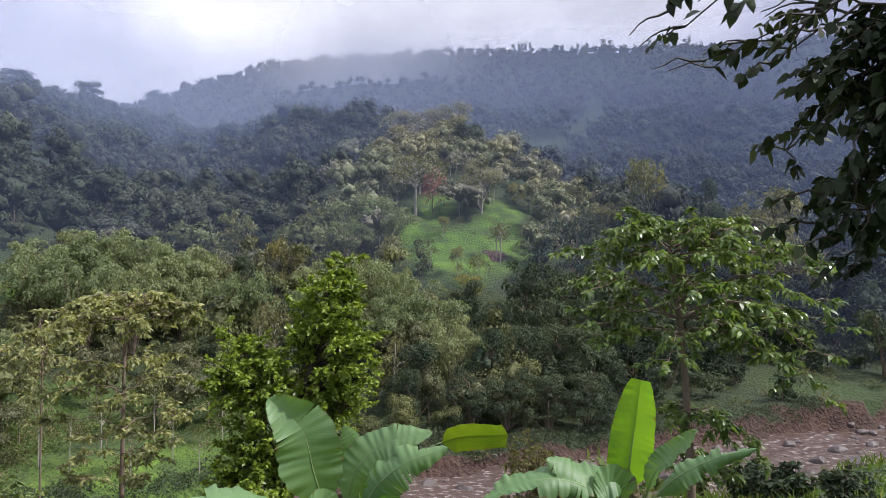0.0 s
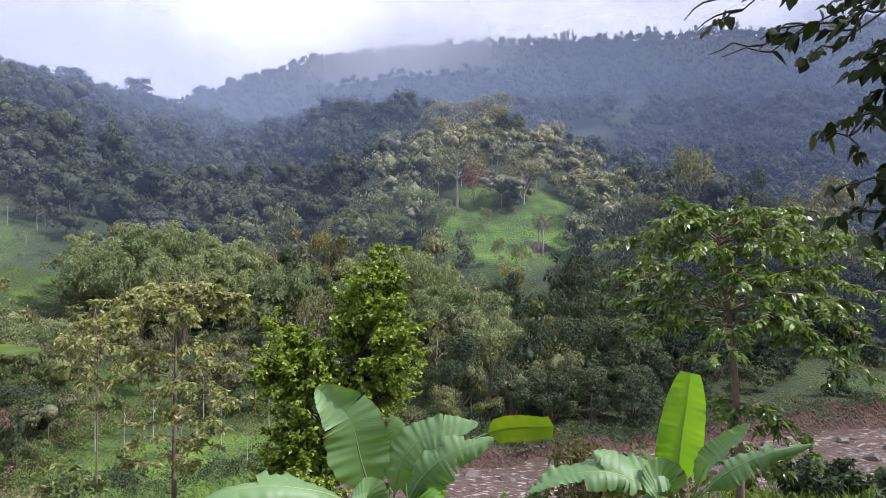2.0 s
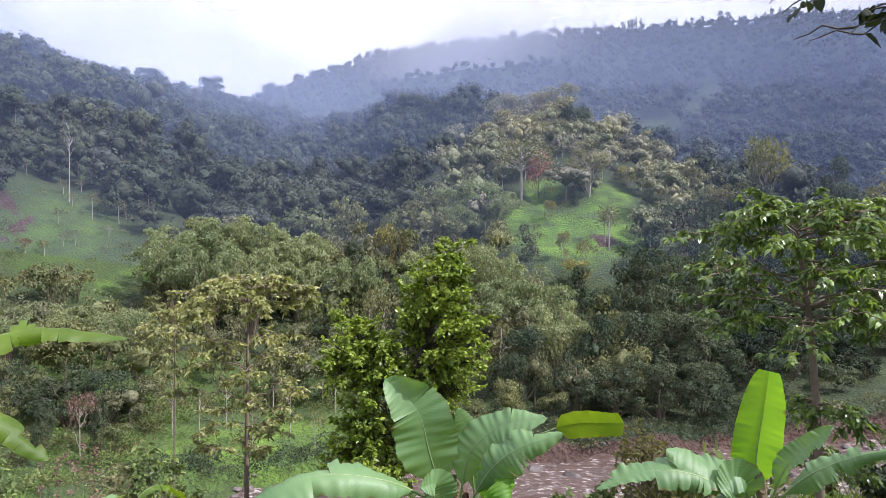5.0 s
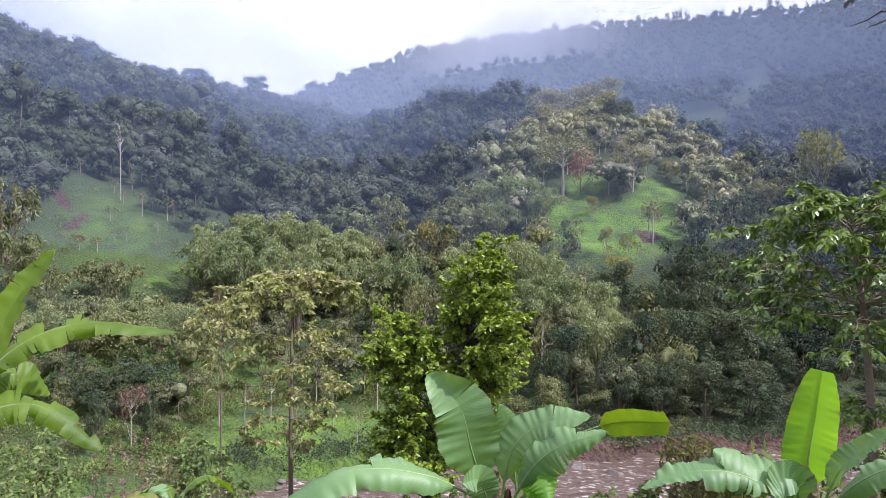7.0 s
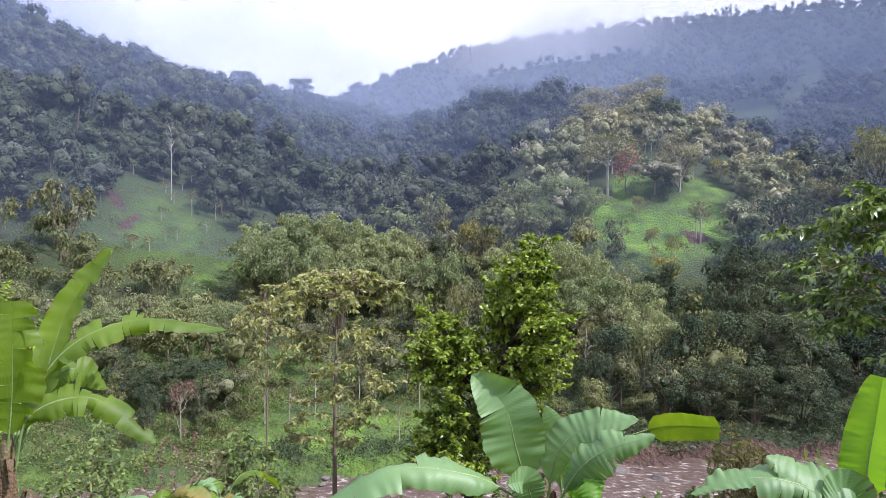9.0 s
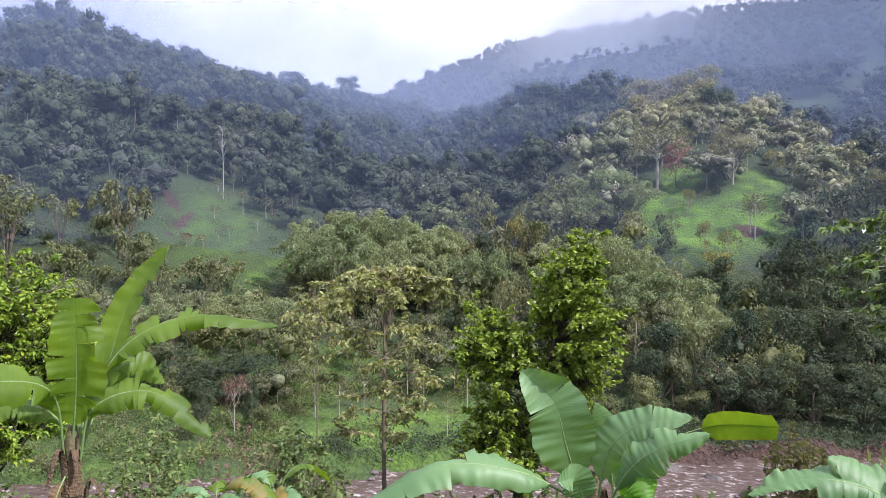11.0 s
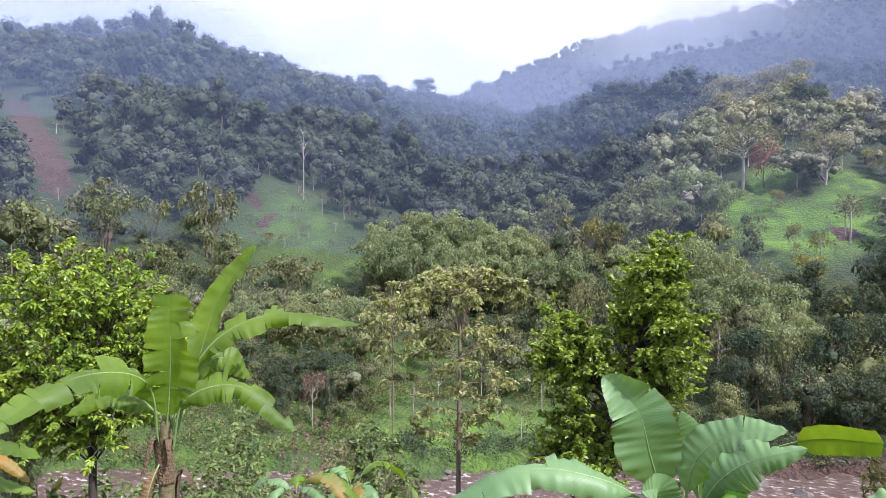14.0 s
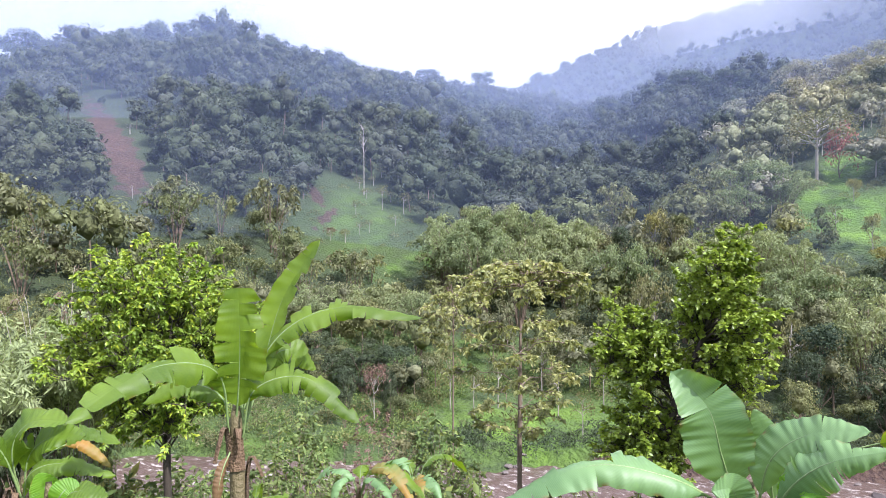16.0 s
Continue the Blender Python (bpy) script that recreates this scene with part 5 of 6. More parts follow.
FORMS = {
    "crest": ([tree_form(600 + i, 13, 170, 0.034, 0.75, 0.82, 0.18) for i in range(3)], 0.75, LEAF_CREST_SUN, PALE_BARK, "tall tree on spur, olive crown coloured paler for sunlight"),
    "tall": ([tree_form(500 + i, 11, 190, 0.036, 0.62, 0.62, 0.34) for i in range(4)], 0.62, LEAF_BANK, PALE_BARK, "tall forest tree with pale trunk on hillside"),
    "white": ([tree_form(510, 16, 90, 0.036, 0.8, 0.5, 0.46, core=False)], 0.8, LEAF_OLIVE, PALE_BARK, "lone tree with straight white trunk above the clearing"),
    "red": ([tree_form(515, 9, 90, 0.06, 0.9, 0.8, 0.2, core=False)], 0.9, LEAF_RED, BARK, "russet-leaved tree on the spur"),
    "round": ([tree_form(520 + i, 9, 210, 0.044, 0.9, 0.9, 0.08, fine=1.3) for i in range(3)], 0.9, LEAF_BANK, BARK, "bushy green tree on valley slope"),
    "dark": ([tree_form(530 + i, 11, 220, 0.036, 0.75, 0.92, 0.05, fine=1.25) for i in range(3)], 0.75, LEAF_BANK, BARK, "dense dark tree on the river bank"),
    "slope_shade": ([tree_form(620 + i, 12, 190, 0.036, 0.8, 0.92, 0.05) for i in range(3)], 0.8, LEAF_SLOPE_SHADE, BARK, "tree on the right slope, leaves coloured dark for shade"),
    "olive": ([tree_form(540 + i, 10, 170, 0.042, 0.9, 0.75, 0.2) for i in range(3)], 0.9, LEAF_OLIVE, PALE_BARK, "olive-green tree on hillside"),
    "dry": ([tree_form(550 + i, 9, 60, 0.05, 0.85, 0.7, 0.25, core=False) for i in range(2)], 0.85, LEAF_DRY, PALE_BARK, "sparse brownish tree on hillside"),
    "pale": ([tree_form(560 + i, 11, 110, 0.05, 0.75, 0.85, 0.12, core=False) for i in range(2)], 0.75, LEAF_PALE, PALE_BARK, "pale yellow-green tree standing out among darker woods"),
    "sparse": ([tree_form(570 + i, 8, 34, 0.055, 0.8, 0.45, 0.5, core=False) for i in range(3)], 0.8, LEAF_OLIVE, PALE_BARK, "thin young tree with sparse crown on grass"),
    "bamboo": ([bamboo_form(580 + i) for i in range(4)], 0.8, LEAF_BAMBOO, BARK, "feathery pale green bamboo clump"),
    "near_bamboo": ([bamboo_form(595, 30, 420, 0.042, 0.010)], 0.8, LEAF_NEAR_BAMBOO, BARK, "pale feathery bamboo thicket beside the mango tree"),
    "pole": ([pole_form(590 + i) for i in range(2)], 0.3, LEAF_OLIVE, PALE_BARK, "bare pale trunk with few twigs"),
}
FORM_MESHES = {}
for kind, (forms, w0, leaf_mat, bark, label) in FORMS.items():
    FORM_MESHES[kind] = [(mesh_of("trunk", *wd, [bark], smooth=True), mesh_of("crown", *cr, [leaf_mat], smooth=True)) for wd, cr in forms]


def mid_tree(kind, az, r, top, wide):
    """A tree of a given kind, its foot on the ground and its top at a given height."""
    x, y = polar(az, r)
    z = float(height(x, y)) - 0.1
    w0, label = FORMS[kind][1], FORMS[kind][4]
    tall = max(top - z, 2.0)
    wide = min(wide, tall * 1.05)
    ob = new({"bamboo": "bamboo_clump", "near_bamboo": "bamboo_clump", "pole": "bare_tree"}.get(kind, "tree"))
    ob.matrix_basis = pose(x, y, z, 0, 0, rng.uniform(0, 360)) @ Matrix.Diagonal((wide / w0, wide / w0, tall, 1))
    tagged(ob, label, "bamboo" if "bamboo" in kind else "tree", "bamboo groves" if "bamboo" in kind else "trees across the river")
    tr, cr = FORM_MESHES[kind][rng.integers(len(FORM_MESHES[kind]))]
    for name, data in (("culm_mass" if "bamboo" in kind else "trunk", tr), ("crown", cr)):
        c = new(name, data)
        c.parent = ob
        if name == "culm_mass":
            tagged(c, kind="stuff")
    return ob


# kind, azimuth, distance, top above the river, crown width
mid_tree("white", -2.3, 119, 35.1, 10.3)
mid_tree("red", -0.8, 121, 32.4, 4.6)
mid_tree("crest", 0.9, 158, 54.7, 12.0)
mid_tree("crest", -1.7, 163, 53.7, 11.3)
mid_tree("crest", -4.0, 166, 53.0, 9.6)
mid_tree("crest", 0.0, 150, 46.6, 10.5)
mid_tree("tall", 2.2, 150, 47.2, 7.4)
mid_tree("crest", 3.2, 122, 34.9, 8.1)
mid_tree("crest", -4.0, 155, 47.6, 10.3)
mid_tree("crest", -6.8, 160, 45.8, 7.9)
mid_tree("olive", 6.8, 150, 38.7, 9.3)
mid_tree("olive", 8.3, 146, 34.4, 7.8)
mid_tree("tall", 10.6, 150, 33.1, 9.9)
mid_tree("dry", -6.3, 146, 38.3, 6.6)
mid_tree("olive", -4.5, 152, 42.6, 8.8)
mid_tree("tall", -8.1, 190, 58.3, 11.0)
mid_tree("tall", -11.5, 205, 62.2, 13.6)
mid_tree("tall", -9.6, 195, 56.9, 11.3)
mid_tree("round", 2.3, 118, 25.8, 2.9)
mid_tree("pale", 0.0, 112, 23.4, 2.4)
mid_tree("sparse", 4.8, 104, 22.0, 4.7)
mid_tree("olive", 4.6, 165, 44.9, 8.2)
mid_tree("dry", 3.6, 175, 48.1, 7.2)
mid_tree("round", 5.7, 135, 30.7, 6.7)
mid_tree("olive", 10.7, 135, 31.6, 6.7)
mid_tree("olive", 14.0, 120, 27.3, 7.9)
mid_tree("pale", 16.4, 122, 33.8, 7.9)
mid_tree("olive", 24.9, 128, 30.8, 14.8)
mid_tree("round", 20.9, 140, 32.7, 8.1)
mid_tree("olive", 27.0, 110, 21.4, 8.2)
mid_tree("round", 22.7, 118, 26.1, 9.8)
mid_tree("round", 18.6, 150, 31.5, 7.4)
mid_tree("bamboo", -6.8, 112, 26.8, 10.2)
mid_tree("bamboo", -4.5, 108, 25.1, 8.0)
mid_tree("bamboo", -8.2, 104, 22.6, 6.9)
mid_tree("pale", -13.7, 96, 19.2, 3.7)
mid_tree("olive", -12.3, 95, 18.5, 3.9)
mid_tree("olive", -7.7, 92, 17.7, 7.6)
mid_tree("bamboo", -30.9, 84, 18.2, 8.3)
mid_tree("bamboo", -28.8, 86, 19.6, 8.5)
mid_tree("bamboo", -26.4, 88, 20.1, 8.7)
mid_tree("bamboo", -24.0, 86, 19.3, 8.5)
mid_tree("bamboo", -21.8, 88, 18.9, 8.0)
mid_tree("bamboo", -19.7, 90, 17.9, 6.7)
mid_tree("bamboo", -27.7, 78, 16.7, 7.1)
mid_tree("bamboo", -24.6, 78, 16.4, 7.1)
mid_tree("olive", -17.6, 92, 17.6, 5.3)
mid_tree("round", -15.9, 88, 17.2, 5.8)
mid_tree("bamboo", -16.3, 78, 15.5, 6.5)
mid_tree("bamboo", -9.6, 84, 17.2, 7.6)
mid_tree("bamboo", -6.3, 82, 16.8, 7.5)
mid_tree("bamboo", -3.0, 80, 15.5, 6.6)
mid_tree("bamboo", -4.4, 74, 12.5, 7.3)
mid_tree("bamboo", -1.1, 76, 13.0, 6.9)
mid_tree("bamboo", -11.4, 76, 13.7, 6.3)
mid_tree("round", -13.7, 70, 12.7, 4.6)
mid_tree("sparse", -14.8, 66, 12.2, 3.3)
mid_tree("sparse", -4.0, 62, 9.5, 3.6)
mid_tree("dark", -2.1, 62, 9.4, 5.6)
mid_tree("bamboo", 0.8, 66, 10.9, 6.6)
mid_tree("round", 3.6, 63, 10.1, 5.2)
mid_tree("dark", 6.6, 66, 10.7, 6.6)
mid_tree("dark", 9.7, 68, 10.6, 7.3)
mid_tree("dark", 12.6, 68, 10.5, 6.2)
mid_tree("dark", 2.2, 59, 7.3, 4.4)
mid_tree("dark", 5.5, 60, 7.2, 4.5)
mid_tree("dark", 8.7, 61, 6.6, 4.5)
mid_tree("dark", 11.9, 62, 6.6, 4.6)
mid_tree("dark", -3.0, 58, 7.5, 3.4)
mid_tree("round", 1.7, 85, 14.0, 5.6)
mid_tree("pale", 2.2, 92, 14.6, 3.8)
mid_tree("round", 4.1, 80, 12.2, 5.3)
mid_tree("dark", 6.9, 90, 14.7, 6.0)
mid_tree("dark", 10.1, 90, 15.4, 6.0)
mid_tree("dark", 7.8, 80, 12.2, 4.6)
mid_tree("slope_shade", 15.5, 72, 8.7, 6.0)
mid_tree("slope_shade", 18.1, 76, 10.2, 6.9)
mid_tree("slope_shade", 21.0, 80, 8.1, 7.9)
mid_tree("slope_shade", 23.1, 80, 5.2, 6.6)
mid_tree("slope_shade", 31.3, 95, 5.4, 9.4)
mid_tree("slope_shade", 29.9, 100, 9.0, 12.4)
mid_tree("slope_shade", 27.7, 105, 13.1, 13.0)
mid_tree("slope_shade", 32.3, 110, 13.1, 14.6)
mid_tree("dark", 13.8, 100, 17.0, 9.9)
mid_tree("slope_shade", 16.8, 105, 17.0, 10.4)
mid_tree("slope_shade", 20.3, 110, 18.7, 10.9)
mid_tree("slope_shade", 24.3, 105, 17.0, 10.4)
mid_tree("bamboo", -41.5, 70, 11.2, 5.2)
mid_tree("bamboo", -39.6, 72, 10.7, 6.0)
mid_tree("bamboo", -37.3, 74, 10.8, 6.7)
mid_tree("bamboo", -34.9, 72, 10.3, 5.4)
mid_tree("bamboo", -33.1, 68, 10.0, 4.5)
mid_tree("bamboo", -44.2, 72, 9.9, 5.4)
mid_tree("bamboo", -29.2, 86, 16.2, 9.2)
mid_tree("bamboo", -26.4, 88, 16.6, 8.7)
mid_tree("bamboo", -23.1, 88, 16.1, 8.0)
mid_tree("bamboo", -20.8, 84, 14.8, 6.3)
mid_tree("dark", -37.8, 60, 7.3, 5.5)
mid_tree("dark", -41.5, 62, 7.7, 4.6)
mid_tree("dark", -35.0, 58, 7.1, 4.3)
mid_tree("round", -35.5, 54, 5.9, 1.8)
mid_tree("round", -39.3, 52, 6.1, 1.7)
mid_tree("dry", -36.9, 53, 6.1, 2.2)
mid_tree("sparse", -13.9, 66, 12.0, 4.1)
mid_tree("sparse", -15.0, 64, 11.5, 2.6)
mid_tree("dry", -40.3, 95, 12.1, 4.3)
mid_tree("round", -47.2, 90, 16.4, 8.9)
mid_tree("round", -49.8, 95, 16.8, 7.9)
mid_tree("dark", -43.6, 112, 23.2, 8.3)
mid_tree("dark", -42.0, 116, 22.6, 5.8)
mid_tree("round", -48.7, 125, 24.5, 6.2)
mid_tree("round", -51.4, 130, 23.2, 8.6)
mid_tree("pole", -37.6, 150, 39.2, 2.7)
mid_tree("sparse", -36.0, 128, 25.4, 2.5)
mid_tree("sparse", -37.3, 112, 17.8, 2.0)
mid_tree("sparse", -35.3, 112, 18.7, 3.7)
mid_tree("sparse", -38.2, 104, 14.3, 1.5)
mid_tree("sparse", -37.9, 118, 22.7, 2.1)
mid_tree("sparse", -36.7, 122, 24.5, 1.8)
mid_tree("pole", -55.4, 140, 25.1, 1.9)
mid_tree("pole", -12.8, 180, 45.0, 1.8)
mid_tree("tall", -46.7, 140, 33.3, 8.1)
mid_tree("tall", -42.2, 150, 38.4, 9.9)
mid_tree("dark", -44.9, 148, 35.6, 9.8)
mid_tree("tall", -39.5, 150, 36.1, 7.4)
mid_tree("tall", -33.8, 165, 38.3, 9.6)
mid_tree("tall", -50.4, 258, 91.9, 19.2)
mid_tree("tall", -48.5, 258, 92.5, 19.2)
mid_tree("tall", -47.0, 258, 89.2, 17.1)
mid_tree("tall", -51.6, 255, 86.0, 12.7)
mid_tree("tall", -58.4, 240, 81.0, 15.5)
mid_tree("tall", -62.0, 238, 78.0, 16.0)
mid_tree("tall", -55.4, 245, 83.5, 17.0)
mid_tree("tall", -44.8, 262, 88.0, 13.0)
mid_tree("tall", -27.4, 350, 99.4, 13.0)
mid_tree("tall", -22.8, 420, 114.4, 13.9)
mid_tree("tall", -32.1, 330, 95.5, 13.6)
gc = np.random.default_rng(91)
for i in range(34):
    az = 3.5 + 21 * (i + gc.uniform(0, 1)) / 34
    r = 597 + gc.uniform(-6, 6)
    mid_tree("dark", az, r, float(height(*polar(az, r))) + gc.uniform(8, 15), gc.uniform(4, 7))
mid_tree("sparse", -36.0, 108, 23.7, 2.3)
mid_tree("sparse", -37.9, 98, 17.5, 1.5)
mid_tree("sparse", -37.1, 99, 17.9, 1.6)
mid_tree("sparse", -34.9, 102, 18.6, 2.0)
mid_tree("sparse", -34.2, 108, 22.5, 2.3)
mid_tree("dry", -40.2, 88, 12.3, 3.6)
mid_tree("sparse", -39.1, 95, 15.5, 2.0)
mid_tree("pole", -37.5, 114, 33.7, 1.7)
mid_tree("pole", -55.3, 110, 22.8, 0.9)
mid_tree("slope_shade", 30.6, 120, 18.7, 12.9)
mid_tree("slope_shade", 32.7, 125, 21.4, 13.4)
mid_tree("slope_shade", 28.9, 118, 19.6, 11.7)
mid_tree("slope_shade", 32.6, 100, 6.4, 10.8)
mid_tree("slope_shade", 26.9, 92, 6.7, 8.4)
mid_tree("slope_shade", 24.7, 90, 9.4, 8.2)
mid_tree("slope_shade", 28.4, 88, 4.6, 7.3)
mid_tree("slope_shade", 22.3, 95, 11.8, 8.6)
mid_tree("slope_shade", 26.2, 108, 15.4, 9.8)
mid_tree("slope_shade", 19.4, 90, 11.9, 8.2)
mid_tree("slope_shade", 34.6, 105, 11.9, 12.2)
mid_tree("crest", -4.5, 134, 36.7, 6.7)
mid_tree("crest", -0.7, 148, 43.2, 8.0)
mid_tree("dry", -8.7, 150, 37.7, 5.0)
mid_tree("crest", -5.6, 158, 44.9, 7.8)
mid_tree("olive", 1.5, 130, 31.3, 3.2)
mid_tree("sparse", 4.5, 106, 21.4, 3.5)
mid_tree("sparse", -1.1, 100, 19.5, 2.2)
mid_tree("pale", 1.2, 98, 18.2, 2.4)
mid_tree("sparse", 2.9, 95, 16.9, 2.8)
mid_tree("crest", 5.0, 150, 39.1, 6.8)
mid_tree("pale", 6.2, 132, 31.4, 3.9)
mid_tree("dry", 9.2, 126, 26.5, 5.2)
mid_tree("olive", 7.4, 110, 21.6, 4.5)
# a thin white post, built from the bare-tree form
mid_tree("pole", 27.5, 92, 5.5, 0.5)
mid_tree("near_bamboo", -62.6, 17, 14.6, 3.6)
mid_tree("near_bamboo", -59.6, 19, 14.0, 3.2)
mid_tree("near_bamboo", -65.0, 16, 14.2, 3.2)
mid_tree("round", -62.9, 15, 13.5, 1.2)
mid_tree("pale", -55.9, 200, 50.6, 9.9)
mid_tree("tall", -60.2, 190, 48.4, 12.6)
mid_tree("tall", -62.3, 170, 38.5, 12.7)
mid_tree("round", -57.3, 165, 33.9, 8.2)


for az, r, top, wide in ((-21.5, 55, 5.6, 1.8), (-24.5, 52, 5.2, 1.5), (-26.5, 56, 6.4, 2.0), (-19.5, 50, 4.6, 1.4), (-28.5, 53, 5.8, 1.7), (-22.8, 59, 6.6, 1.8), (-17.8, 56, 6.0, 1.8), (-30.5, 55, 6.6, 2.2)):
    mid_tree("sparse", az, r, top, wide)


# ---- scrub on the near slope ----
SHRUB_KINDS = {
    "green": (LEAF_SCRUB, 0.11, 0.05, 0.5, "leafy green shrub on the near slope"),
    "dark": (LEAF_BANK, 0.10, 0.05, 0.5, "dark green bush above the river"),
    "brown": (LEAF_DRY, 0.10, 0.035, 0.4, "twiggy reddish-brown shrub with few leaves"),
    "yellow": (LEAF_PALE, 0.12, 0.05, 0.5, "yellow-green bush beside the river"),
    "olive": (LEAF_OLIVE, 0.10, 0.045, 0.5, "olive shrub on the slope"),
    "tall_weed": (LEAF_SCRUB, 0.16, 0.03, 0.8, "tall weedy stems with narrow leaves"),
}


def near_shrub(kind, az, r, top, wide):
    """A shrub of many stems from one foot, leaves along each."""
    x, y = polar(az, r)
    z = float(height(x, y)) - 0.05
    mat, lf, lw, sag, label = SHRUB_KINDS[kind]
    g = np.random.default_rng(int(az * 100 + r * 7) % 99991)
    tall = max(top - z, 0.8)
    k = max(lf, r * (0.0095 if kind != "brown" else 0.006))
    shrub = thing("shrub", x, y, label, "shrub", "scrub on the slope")
    wood, leafy = [], []
    count = 20
    for i in range(count):
        a, q = g.uniform(0, 6.28), math.sqrt(g.uniform(0, 1))
        e = (x + 0.5 * wide * q * math.cos(a), y + 0.5 * wide * q * math.sin(a), z + tall * g.uniform(0.5, 1.0) * (1 - 0.35 * q * q))
        st = limb((x + 0.1 * wide * math.cos(a), y + 0.1 * wide * math.sin(a), z), e, 0.1 * tall, g, 8)
        wood.append(tube(st, np.linspace(0.018, 0.005, 8), 4))
        leafy.append(spray(st, 20 if kind != "brown" else 30, k, k * lw / lf, sag, g, 0.5, 0.15, 0.25))
        for j in range(3):
            p = st[g.integers(3, 8)]
            tw = limb(p, p + unit(g.normal(size=3) + (0, 0, 0.4)) * 0.16 * wide, 0.02, g, 4)
            wood.append(tube(tw, np.linspace(0.008, 0.003, 4), 3))
            leafy.append(spray(tw, 10 if kind != "brown" else 16, k, k * lw / lf, sag, g, 0.6, 0.15, 0.1))
    tagged(part("stem_mass", mesh_of("stem_mass", *joined(wood), [BARK]), shrub), kind="stuff")
    part("foliage", mesh_of("foliage", *joined(leafy), [mat]), shrub)
    return shrub


for az, r, top, wide in ((-48.5, 18, 10.4, 2.6), (-51.5, 20, 10.2, 2.8), (-54.0, 17, 10.7, 2.4), (-57.0, 19, 10.5, 2.8), (-60.5, 17, 11.0, 2.4), (-63.0, 18, 11.0, 2.6), (-45.5, 21, 9.6, 2.6)):
    near_shrub("green", az, r, top, wide)
near_shrub("brown", -38.9, 30.0, 9.2, 2.98)
near_shrub("green", -40.4, 26.0, 9.0, 2.37)
near_shrub("tall_weed", -35.2, 24.0, 9.4, 2.58)
near_shrub("tall_weed", -31.5, 24.0, 9.6, 2.38)
near_shrub("green", -43.6, 24.0, 9.8, 2.18)
near_shrub("green", -45.9, 20.0, 10.4, 1.49)
near_shrub("tall_weed", -41.9, 18.0, 10.4, 1.64)
near_shrub("tall_weed", -35.9, 17.0, 10.4, 1.41)
near_shrub("tall_weed", -32.5, 19.0, 9.9, 1.73)
near_shrub("green", -28.2, 20.0, 9.5, 1.32)
near_shrub("green", -45.6, 16.0, 10.8, 1.06)
near_shrub("green", -42.5, 40.0, 7.0, 2.98)
near_shrub("olive", -35.1, 40.0, 6.5, 2.98)
near_shrub("green", -32.3, 40.0, 6.5, 2.32)
near_shrub("green", -51.9, 22.0, 9.6, 1.64)
near_shrub("green", -55.9, 22.0, 9.6, 1.46)
near_shrub("tall_weed", -50.8, 15.0, 11.1, 0.99)
near_shrub("tall_weed", -55.3, 13.0, 11.7, 0.75)
near_shrub("green", -57.6, 17.0, 10.8, 0.98)
near_shrub("green", -31.8, 24.0, 10.5, 2.18)
near_shrub("green", -30.4, 18.0, 10.9, 1.64)
near_shrub("yellow", 7.1, 14.0, 12.9, 1.2)
near_shrub("yellow", 8.3, 15.0, 12.2, 0.9)
near_shrub("green", 5.4, 15.0, 11.2, 1.74)
near_shrub("green", 10.1, 16.0, 10.8, 1.32)
near_shrub("dark", 26.1, 17.0, 11.7, 1.55)
near_shrub("dark", 24.2, 18.0, 11.2, 1.19)
near_shrub("dark", 30.5, 15.0, 11.9, 1.24)
near_shrub("green", 0.8, 18.0, 10.1, 1.34)
near_shrub("olive", 20.1, 20.0, 10.9, 0.66)
near_shrub("green", -10.9, 12.0, 11.8, 0.60)
near_shrub("tall_weed", -20.0, 20.0, 9.3, 1.49)
near_shrub("tall_weed", -29.2, 22.0, 9.4, 1.82)
near_shrub("brown", -36.5, 30.0, 9.2, 2.48)
near_shrub("green", -31.5, 18.0, 10.2, 1.79)
near_shrub("green", -44.8, 24.0, 10.2, 2.38)
near_shrub("green", -47.9, 24.0, 10.4, 1.99)
near_shrub("green", -22.8, 20.0, 9.0, 1.16)


# ---- undergrowth, weeds, rocks ----
def bush_form(seed, n=110, leaf=0.22):
    g = np.random.default_rng(seed)
    d = sphere_points(n, g)
    d[:, 2] = np.abs(d[:, 2])
    cv, cf = leaves(d * g.uniform(0.55, 1.0, (n, 1)) * np.array([0.9, 0.9, 0.8]), d, leaf, leaf * 0.45, 0.2, 0.7, 0.25, g)
    return cv, cf, np.zeros(len(cf), int)


bushes = [bush_form(600 + i) for i in range(5)]


def thicket(x, y):
    keep = np.random.default_rng(5).uniform(size=x.shape)
    return (bare_earth(x, y) < 0.3) & (keep > open_land(x, y) * np.where(np.degrees(np.arctan2(x, y)) < -30, 0.45, np.where(x > 28, 0.3, 0.8)))


spots = scatter(-66, 42, 36, 118, 3.5, 21, thicket, 0.6)
woodland("undergrowth", "low green bushes and saplings under the trees", spots, rng.uniform(0.5, 1.5, len(spots)), bushes, [LEAF_VALLEY], 0.0)


leafy_bushes = [bush_form(640 + i, 130, 0.2) for i in range(4)]
spots = scatter(-66, -16, 34, 64, 1.0, 37, lambda x, y: open_land(x, y) < 0.35, 0.3)
half = len(spots) // 2
order = np.random.default_rng(38).permutation(len(spots))
woodland("meadow_scrub", "waist-high green scrub along the far bank", spots[order[:half]], rng.uniform(0.5, 1.4, half), leafy_bushes, [LEAF_SCRUB], 0.0)
woodland("dry_scrub", "olive and brownish weeds along the far bank", spots[order[half:]], rng.uniform(0.4, 1.2, len(spots) - half), leafy_bushes, [LEAF_OLIVE], 0.0)


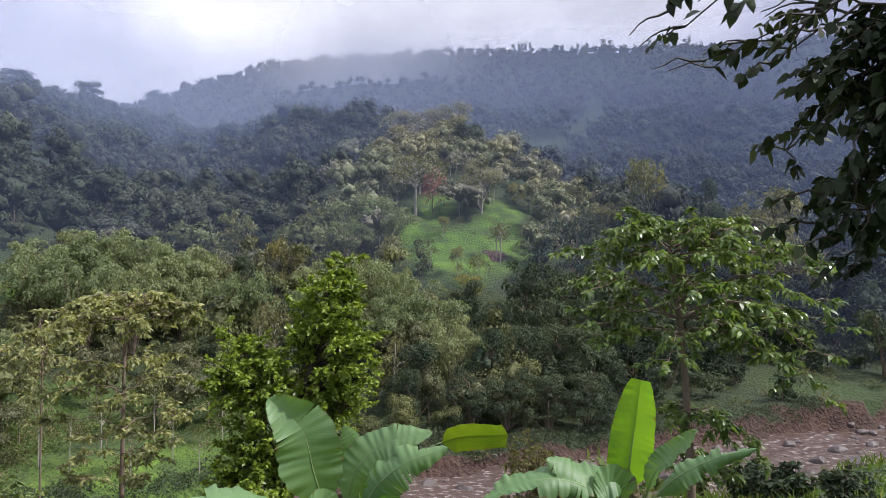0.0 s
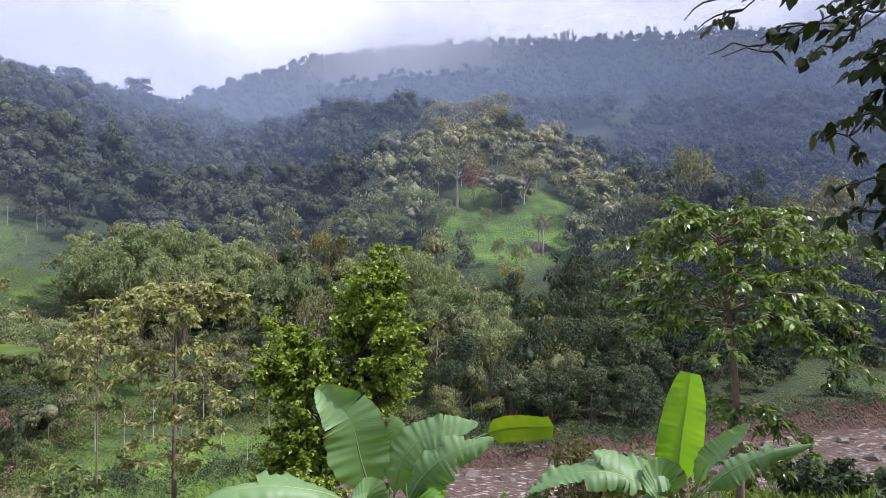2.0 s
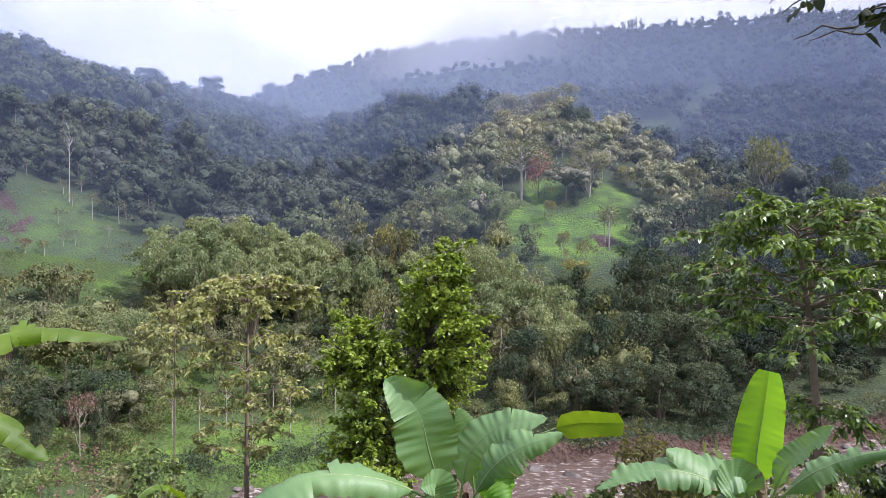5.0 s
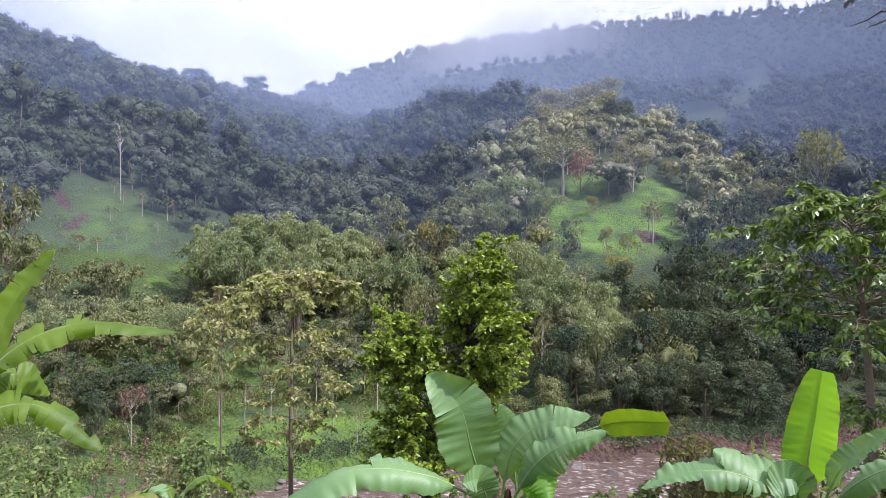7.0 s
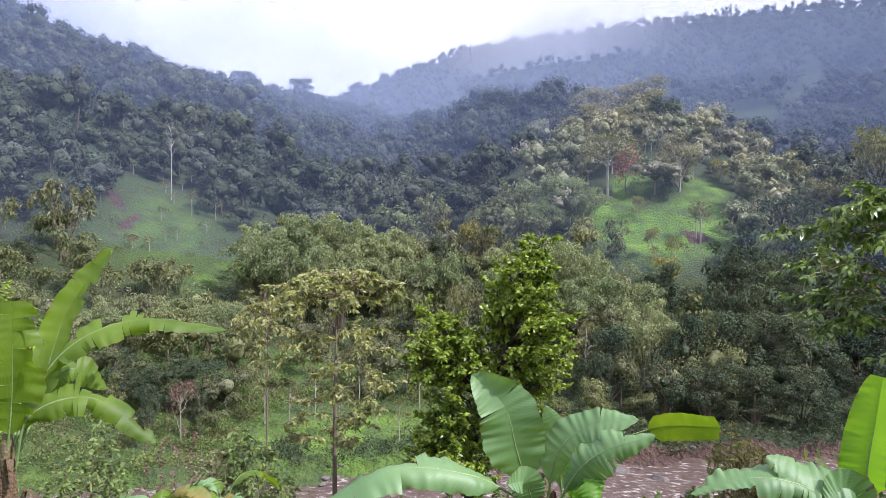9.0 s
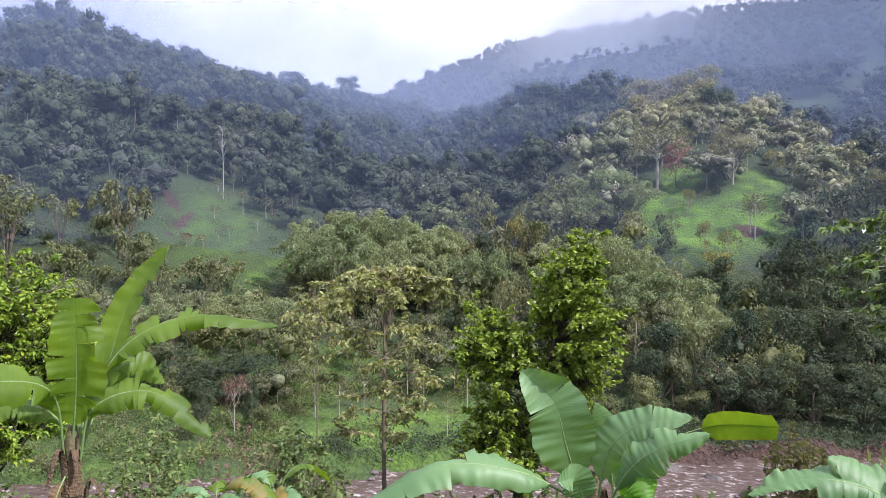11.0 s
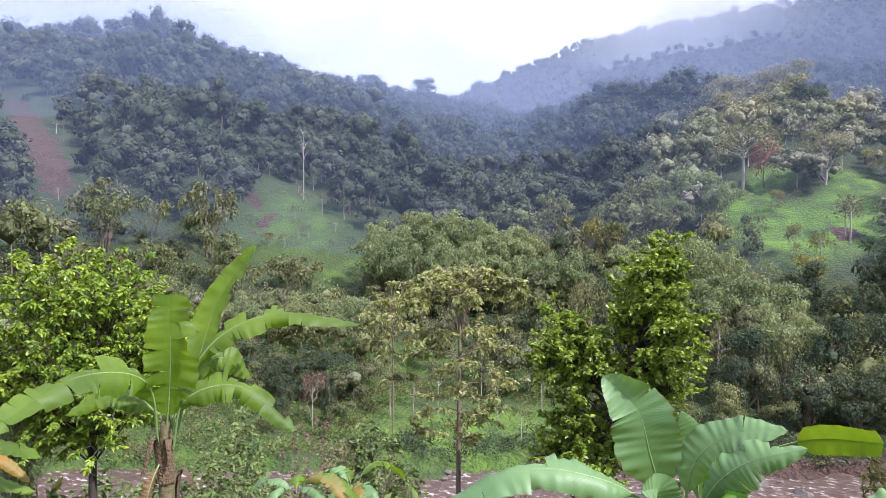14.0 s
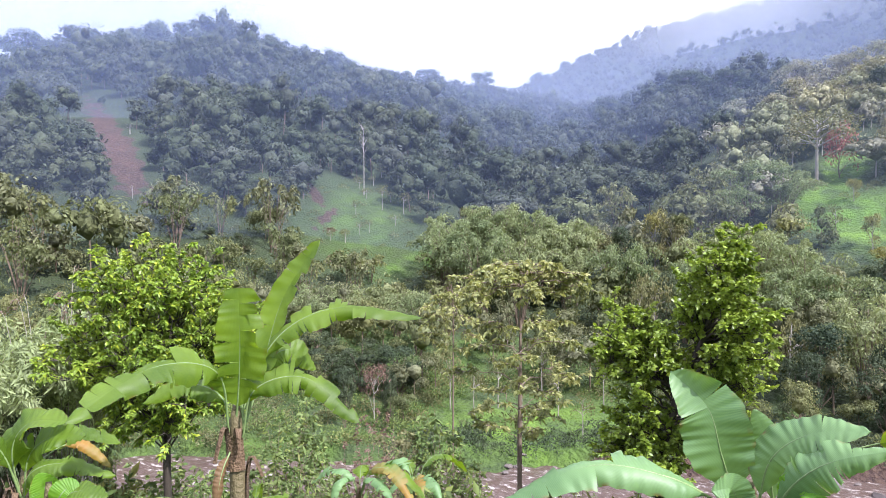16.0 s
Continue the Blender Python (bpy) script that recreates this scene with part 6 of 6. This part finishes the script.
spots = scatter(-34, 36, 38, 76, 0.95, 39, lambda x, y: (river_side(x, y) < np.where(x > 24, 11.0, 13.5)) & (height(x, y) > 0.5), 0.55)
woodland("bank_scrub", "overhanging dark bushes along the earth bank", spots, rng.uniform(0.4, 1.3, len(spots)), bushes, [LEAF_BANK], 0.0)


def near_scrub(az0, az1, r0, r1, count, seed):
    pts = near_spots(az0, az1, r0, r1, count, seed)
    return pts[np.hypot(pts[:, 0] + 11.8, pts[:, 1] - 8.75) > 1.2]


def tussocks(name, label, spots, size, mat, blades_each, seed):
    """Grass and weed blades in loose tufts."""
    g = np.random.default_rng(seed)
    p = np.repeat(spots, blades_each, 0) + g.normal(size=(len(spots) * blades_each, 3)) * np.array([0.16, 0.16, 0.0])
    d = g.normal(size=p.shape) * 0.35 + np.array([0, 0, 1.0])
    v, f = blades(p, d, size, size * 0.06, 0.45, g)
    return tagged(new(name, mesh_of(name, v, f, [mat])), label, "grass", kind="stuff")


def near_spots(az0, az1, r0, r1, count, seed):
    g = np.random.default_rng(seed)
    a, r = np.radians(g.uniform(az0, az1, count)), np.sqrt(g.uniform(r0 * r0, r1 * r1, count))
    x, y = r * np.sin(a), r * np.cos(a)
    ok = river_side(x, y) < -HALF_WIDTH - 1.5
    x, y = x[ok], y[ok]
    return np.stack([x, y, height(x, y) - 0.03], 1)


LEAF_GRASS = leaf_material("grass_blades", (0.075, 0.15, 0.018), (0.13, 0.21, 0.030), 0.4, 0.6, 0.35, tip=(0.21, 0.24, 0.06), gloss=0.12)
tussocks("weeds", "rank grass and weeds on the near slope", near_spots(-66, 33, 7, 30, 2300, 31), 0.55, LEAF_GRASS, 12, 32)
spots = scatter(-50, 5, 40, 66, 0.9, 33, lambda x, y: (open_land(x, y) > 0.3) & (bare_earth(x, y) < 0.2))
tussocks("meadow_grass", "lush green meadow grass beside the river", spots, 0.4, LEAF_GRASS, 10, 34)


spots = near_scrub(-66, 16, 15, 32, 380, 35)
scrub_forms = [bush_form(620 + i, 190, 0.16) for i in range(4)]
for first, mat, label in ((0, LEAF_SCRUB, "tangled green scrub down the near slope"), (1, LEAF_OLIVE, "olive weedy bushes down the near slope"), (2, LEAF_SCRUB, "leafy green bushes on the near slope"), (3, LEAF_PALE, "yellow-green weeds on the near slope")):
    some = spots[first::4]
    woodland("scrub", label, some, rng.uniform(1.0, 2.2, len(some)), scrub_forms, [mat], 0.0)


def rock_mesh(seed):
    g = np.random.default_rng(seed)
    v = ICO_V.copy()
    for i in range(7):
        d = unit(g.normal(size=3))
        cut = g.uniform(0.55, 0.85)
        over = np.clip(v @ d - cut, 0, None)
        v = v - over[:, None] * d * 0.9
    v = v * (1 + 0.04 * g.normal(size=(len(v), 1))) * np.array([1, g.uniform(0.6, 0.9), g.uniform(0.45, 0.7)])
    return mesh_of("boulder", v, ICO_F, [ROCK])


rocks = [rock_mesh(800 + i) for i in range(6)]


def boulder(x, y, size, z=None):
    ob = new("boulder", rocks[rng.integers(len(rocks))])
    zz = (max(float(height(x, y)), 0.0) if z is None else z) - size * 0.05
    ob.matrix_basis = pose(x, y, zz, rng.uniform(-12, 12), rng.uniform(-12, 12), rng.uniform(0, 360)) @ Matrix.Diagonal((size, size, size, 1))
    return tagged(ob, "wet grey-brown boulder in the muddy river", "boulder", "river boulders")


gr = np.random.default_rng(61)
for i in range(150):
    x = gr.uniform(-30, 50)
    side = gr.choice([-1, 1, 0], p=[0.42, 0.33, 0.25])
    off = side * (HALF_WIDTH - 1.0) + gr.normal() * (1.6 if side else 4.0)
    boulder(x, float(river_y(x)) + off, min(gr.lognormal(-0.9, 0.5), 1.3))
for i in range(130):
    x = gr.uniform(16, 52)
    boulder(x, float(river_y(x)) + gr.uniform(-9, 8.2), min(gr.lognormal(-0.85, 0.5), 1.3))


def waterfall(az, r, top, width):
    """A thin white cascade that drops from the bank into the river."""
    x, y = polar(az, r)
    g = np.random.default_rng(63)
    u, v = np.linspace(-0.5, 0.5, 7), np.linspace(0, 1, 12)
    vx = x + width * u[None, :] * (0.7 + 0.6 * v[:, None]) + 0.03 * g.normal(size=(12, 7))
    vy = y - 0.9 * v[:, None] ** 2 + 0.05 * g.normal(size=(12, 7))
    vz = top * (1 - v[:, None] ** 1.6) + 0.03 * g.normal(size=(12, 7))
    f = [(j * 7 + i, j * 7 + i + 1, j * 7 + i + 8, j * 7 + i + 7) for j in range(11) for i in range(6)]
    tagged(new("waterfall", mesh_of("waterfall", np.stack([vx, vy, vz], -1).reshape(-1, 3), f, [FOAM], smooth=True)), "small white cascade dropping off the earth bank", "waterfall", kind="structure")


FOAM = plain_material("white_foam", (0.75, 0.73, 0.70), (0.55, 0.50, 0.46), 6.0, 0.4, 0.5, 0.05)
waterfall(5.3, 55.6, 0.7, 0.35)
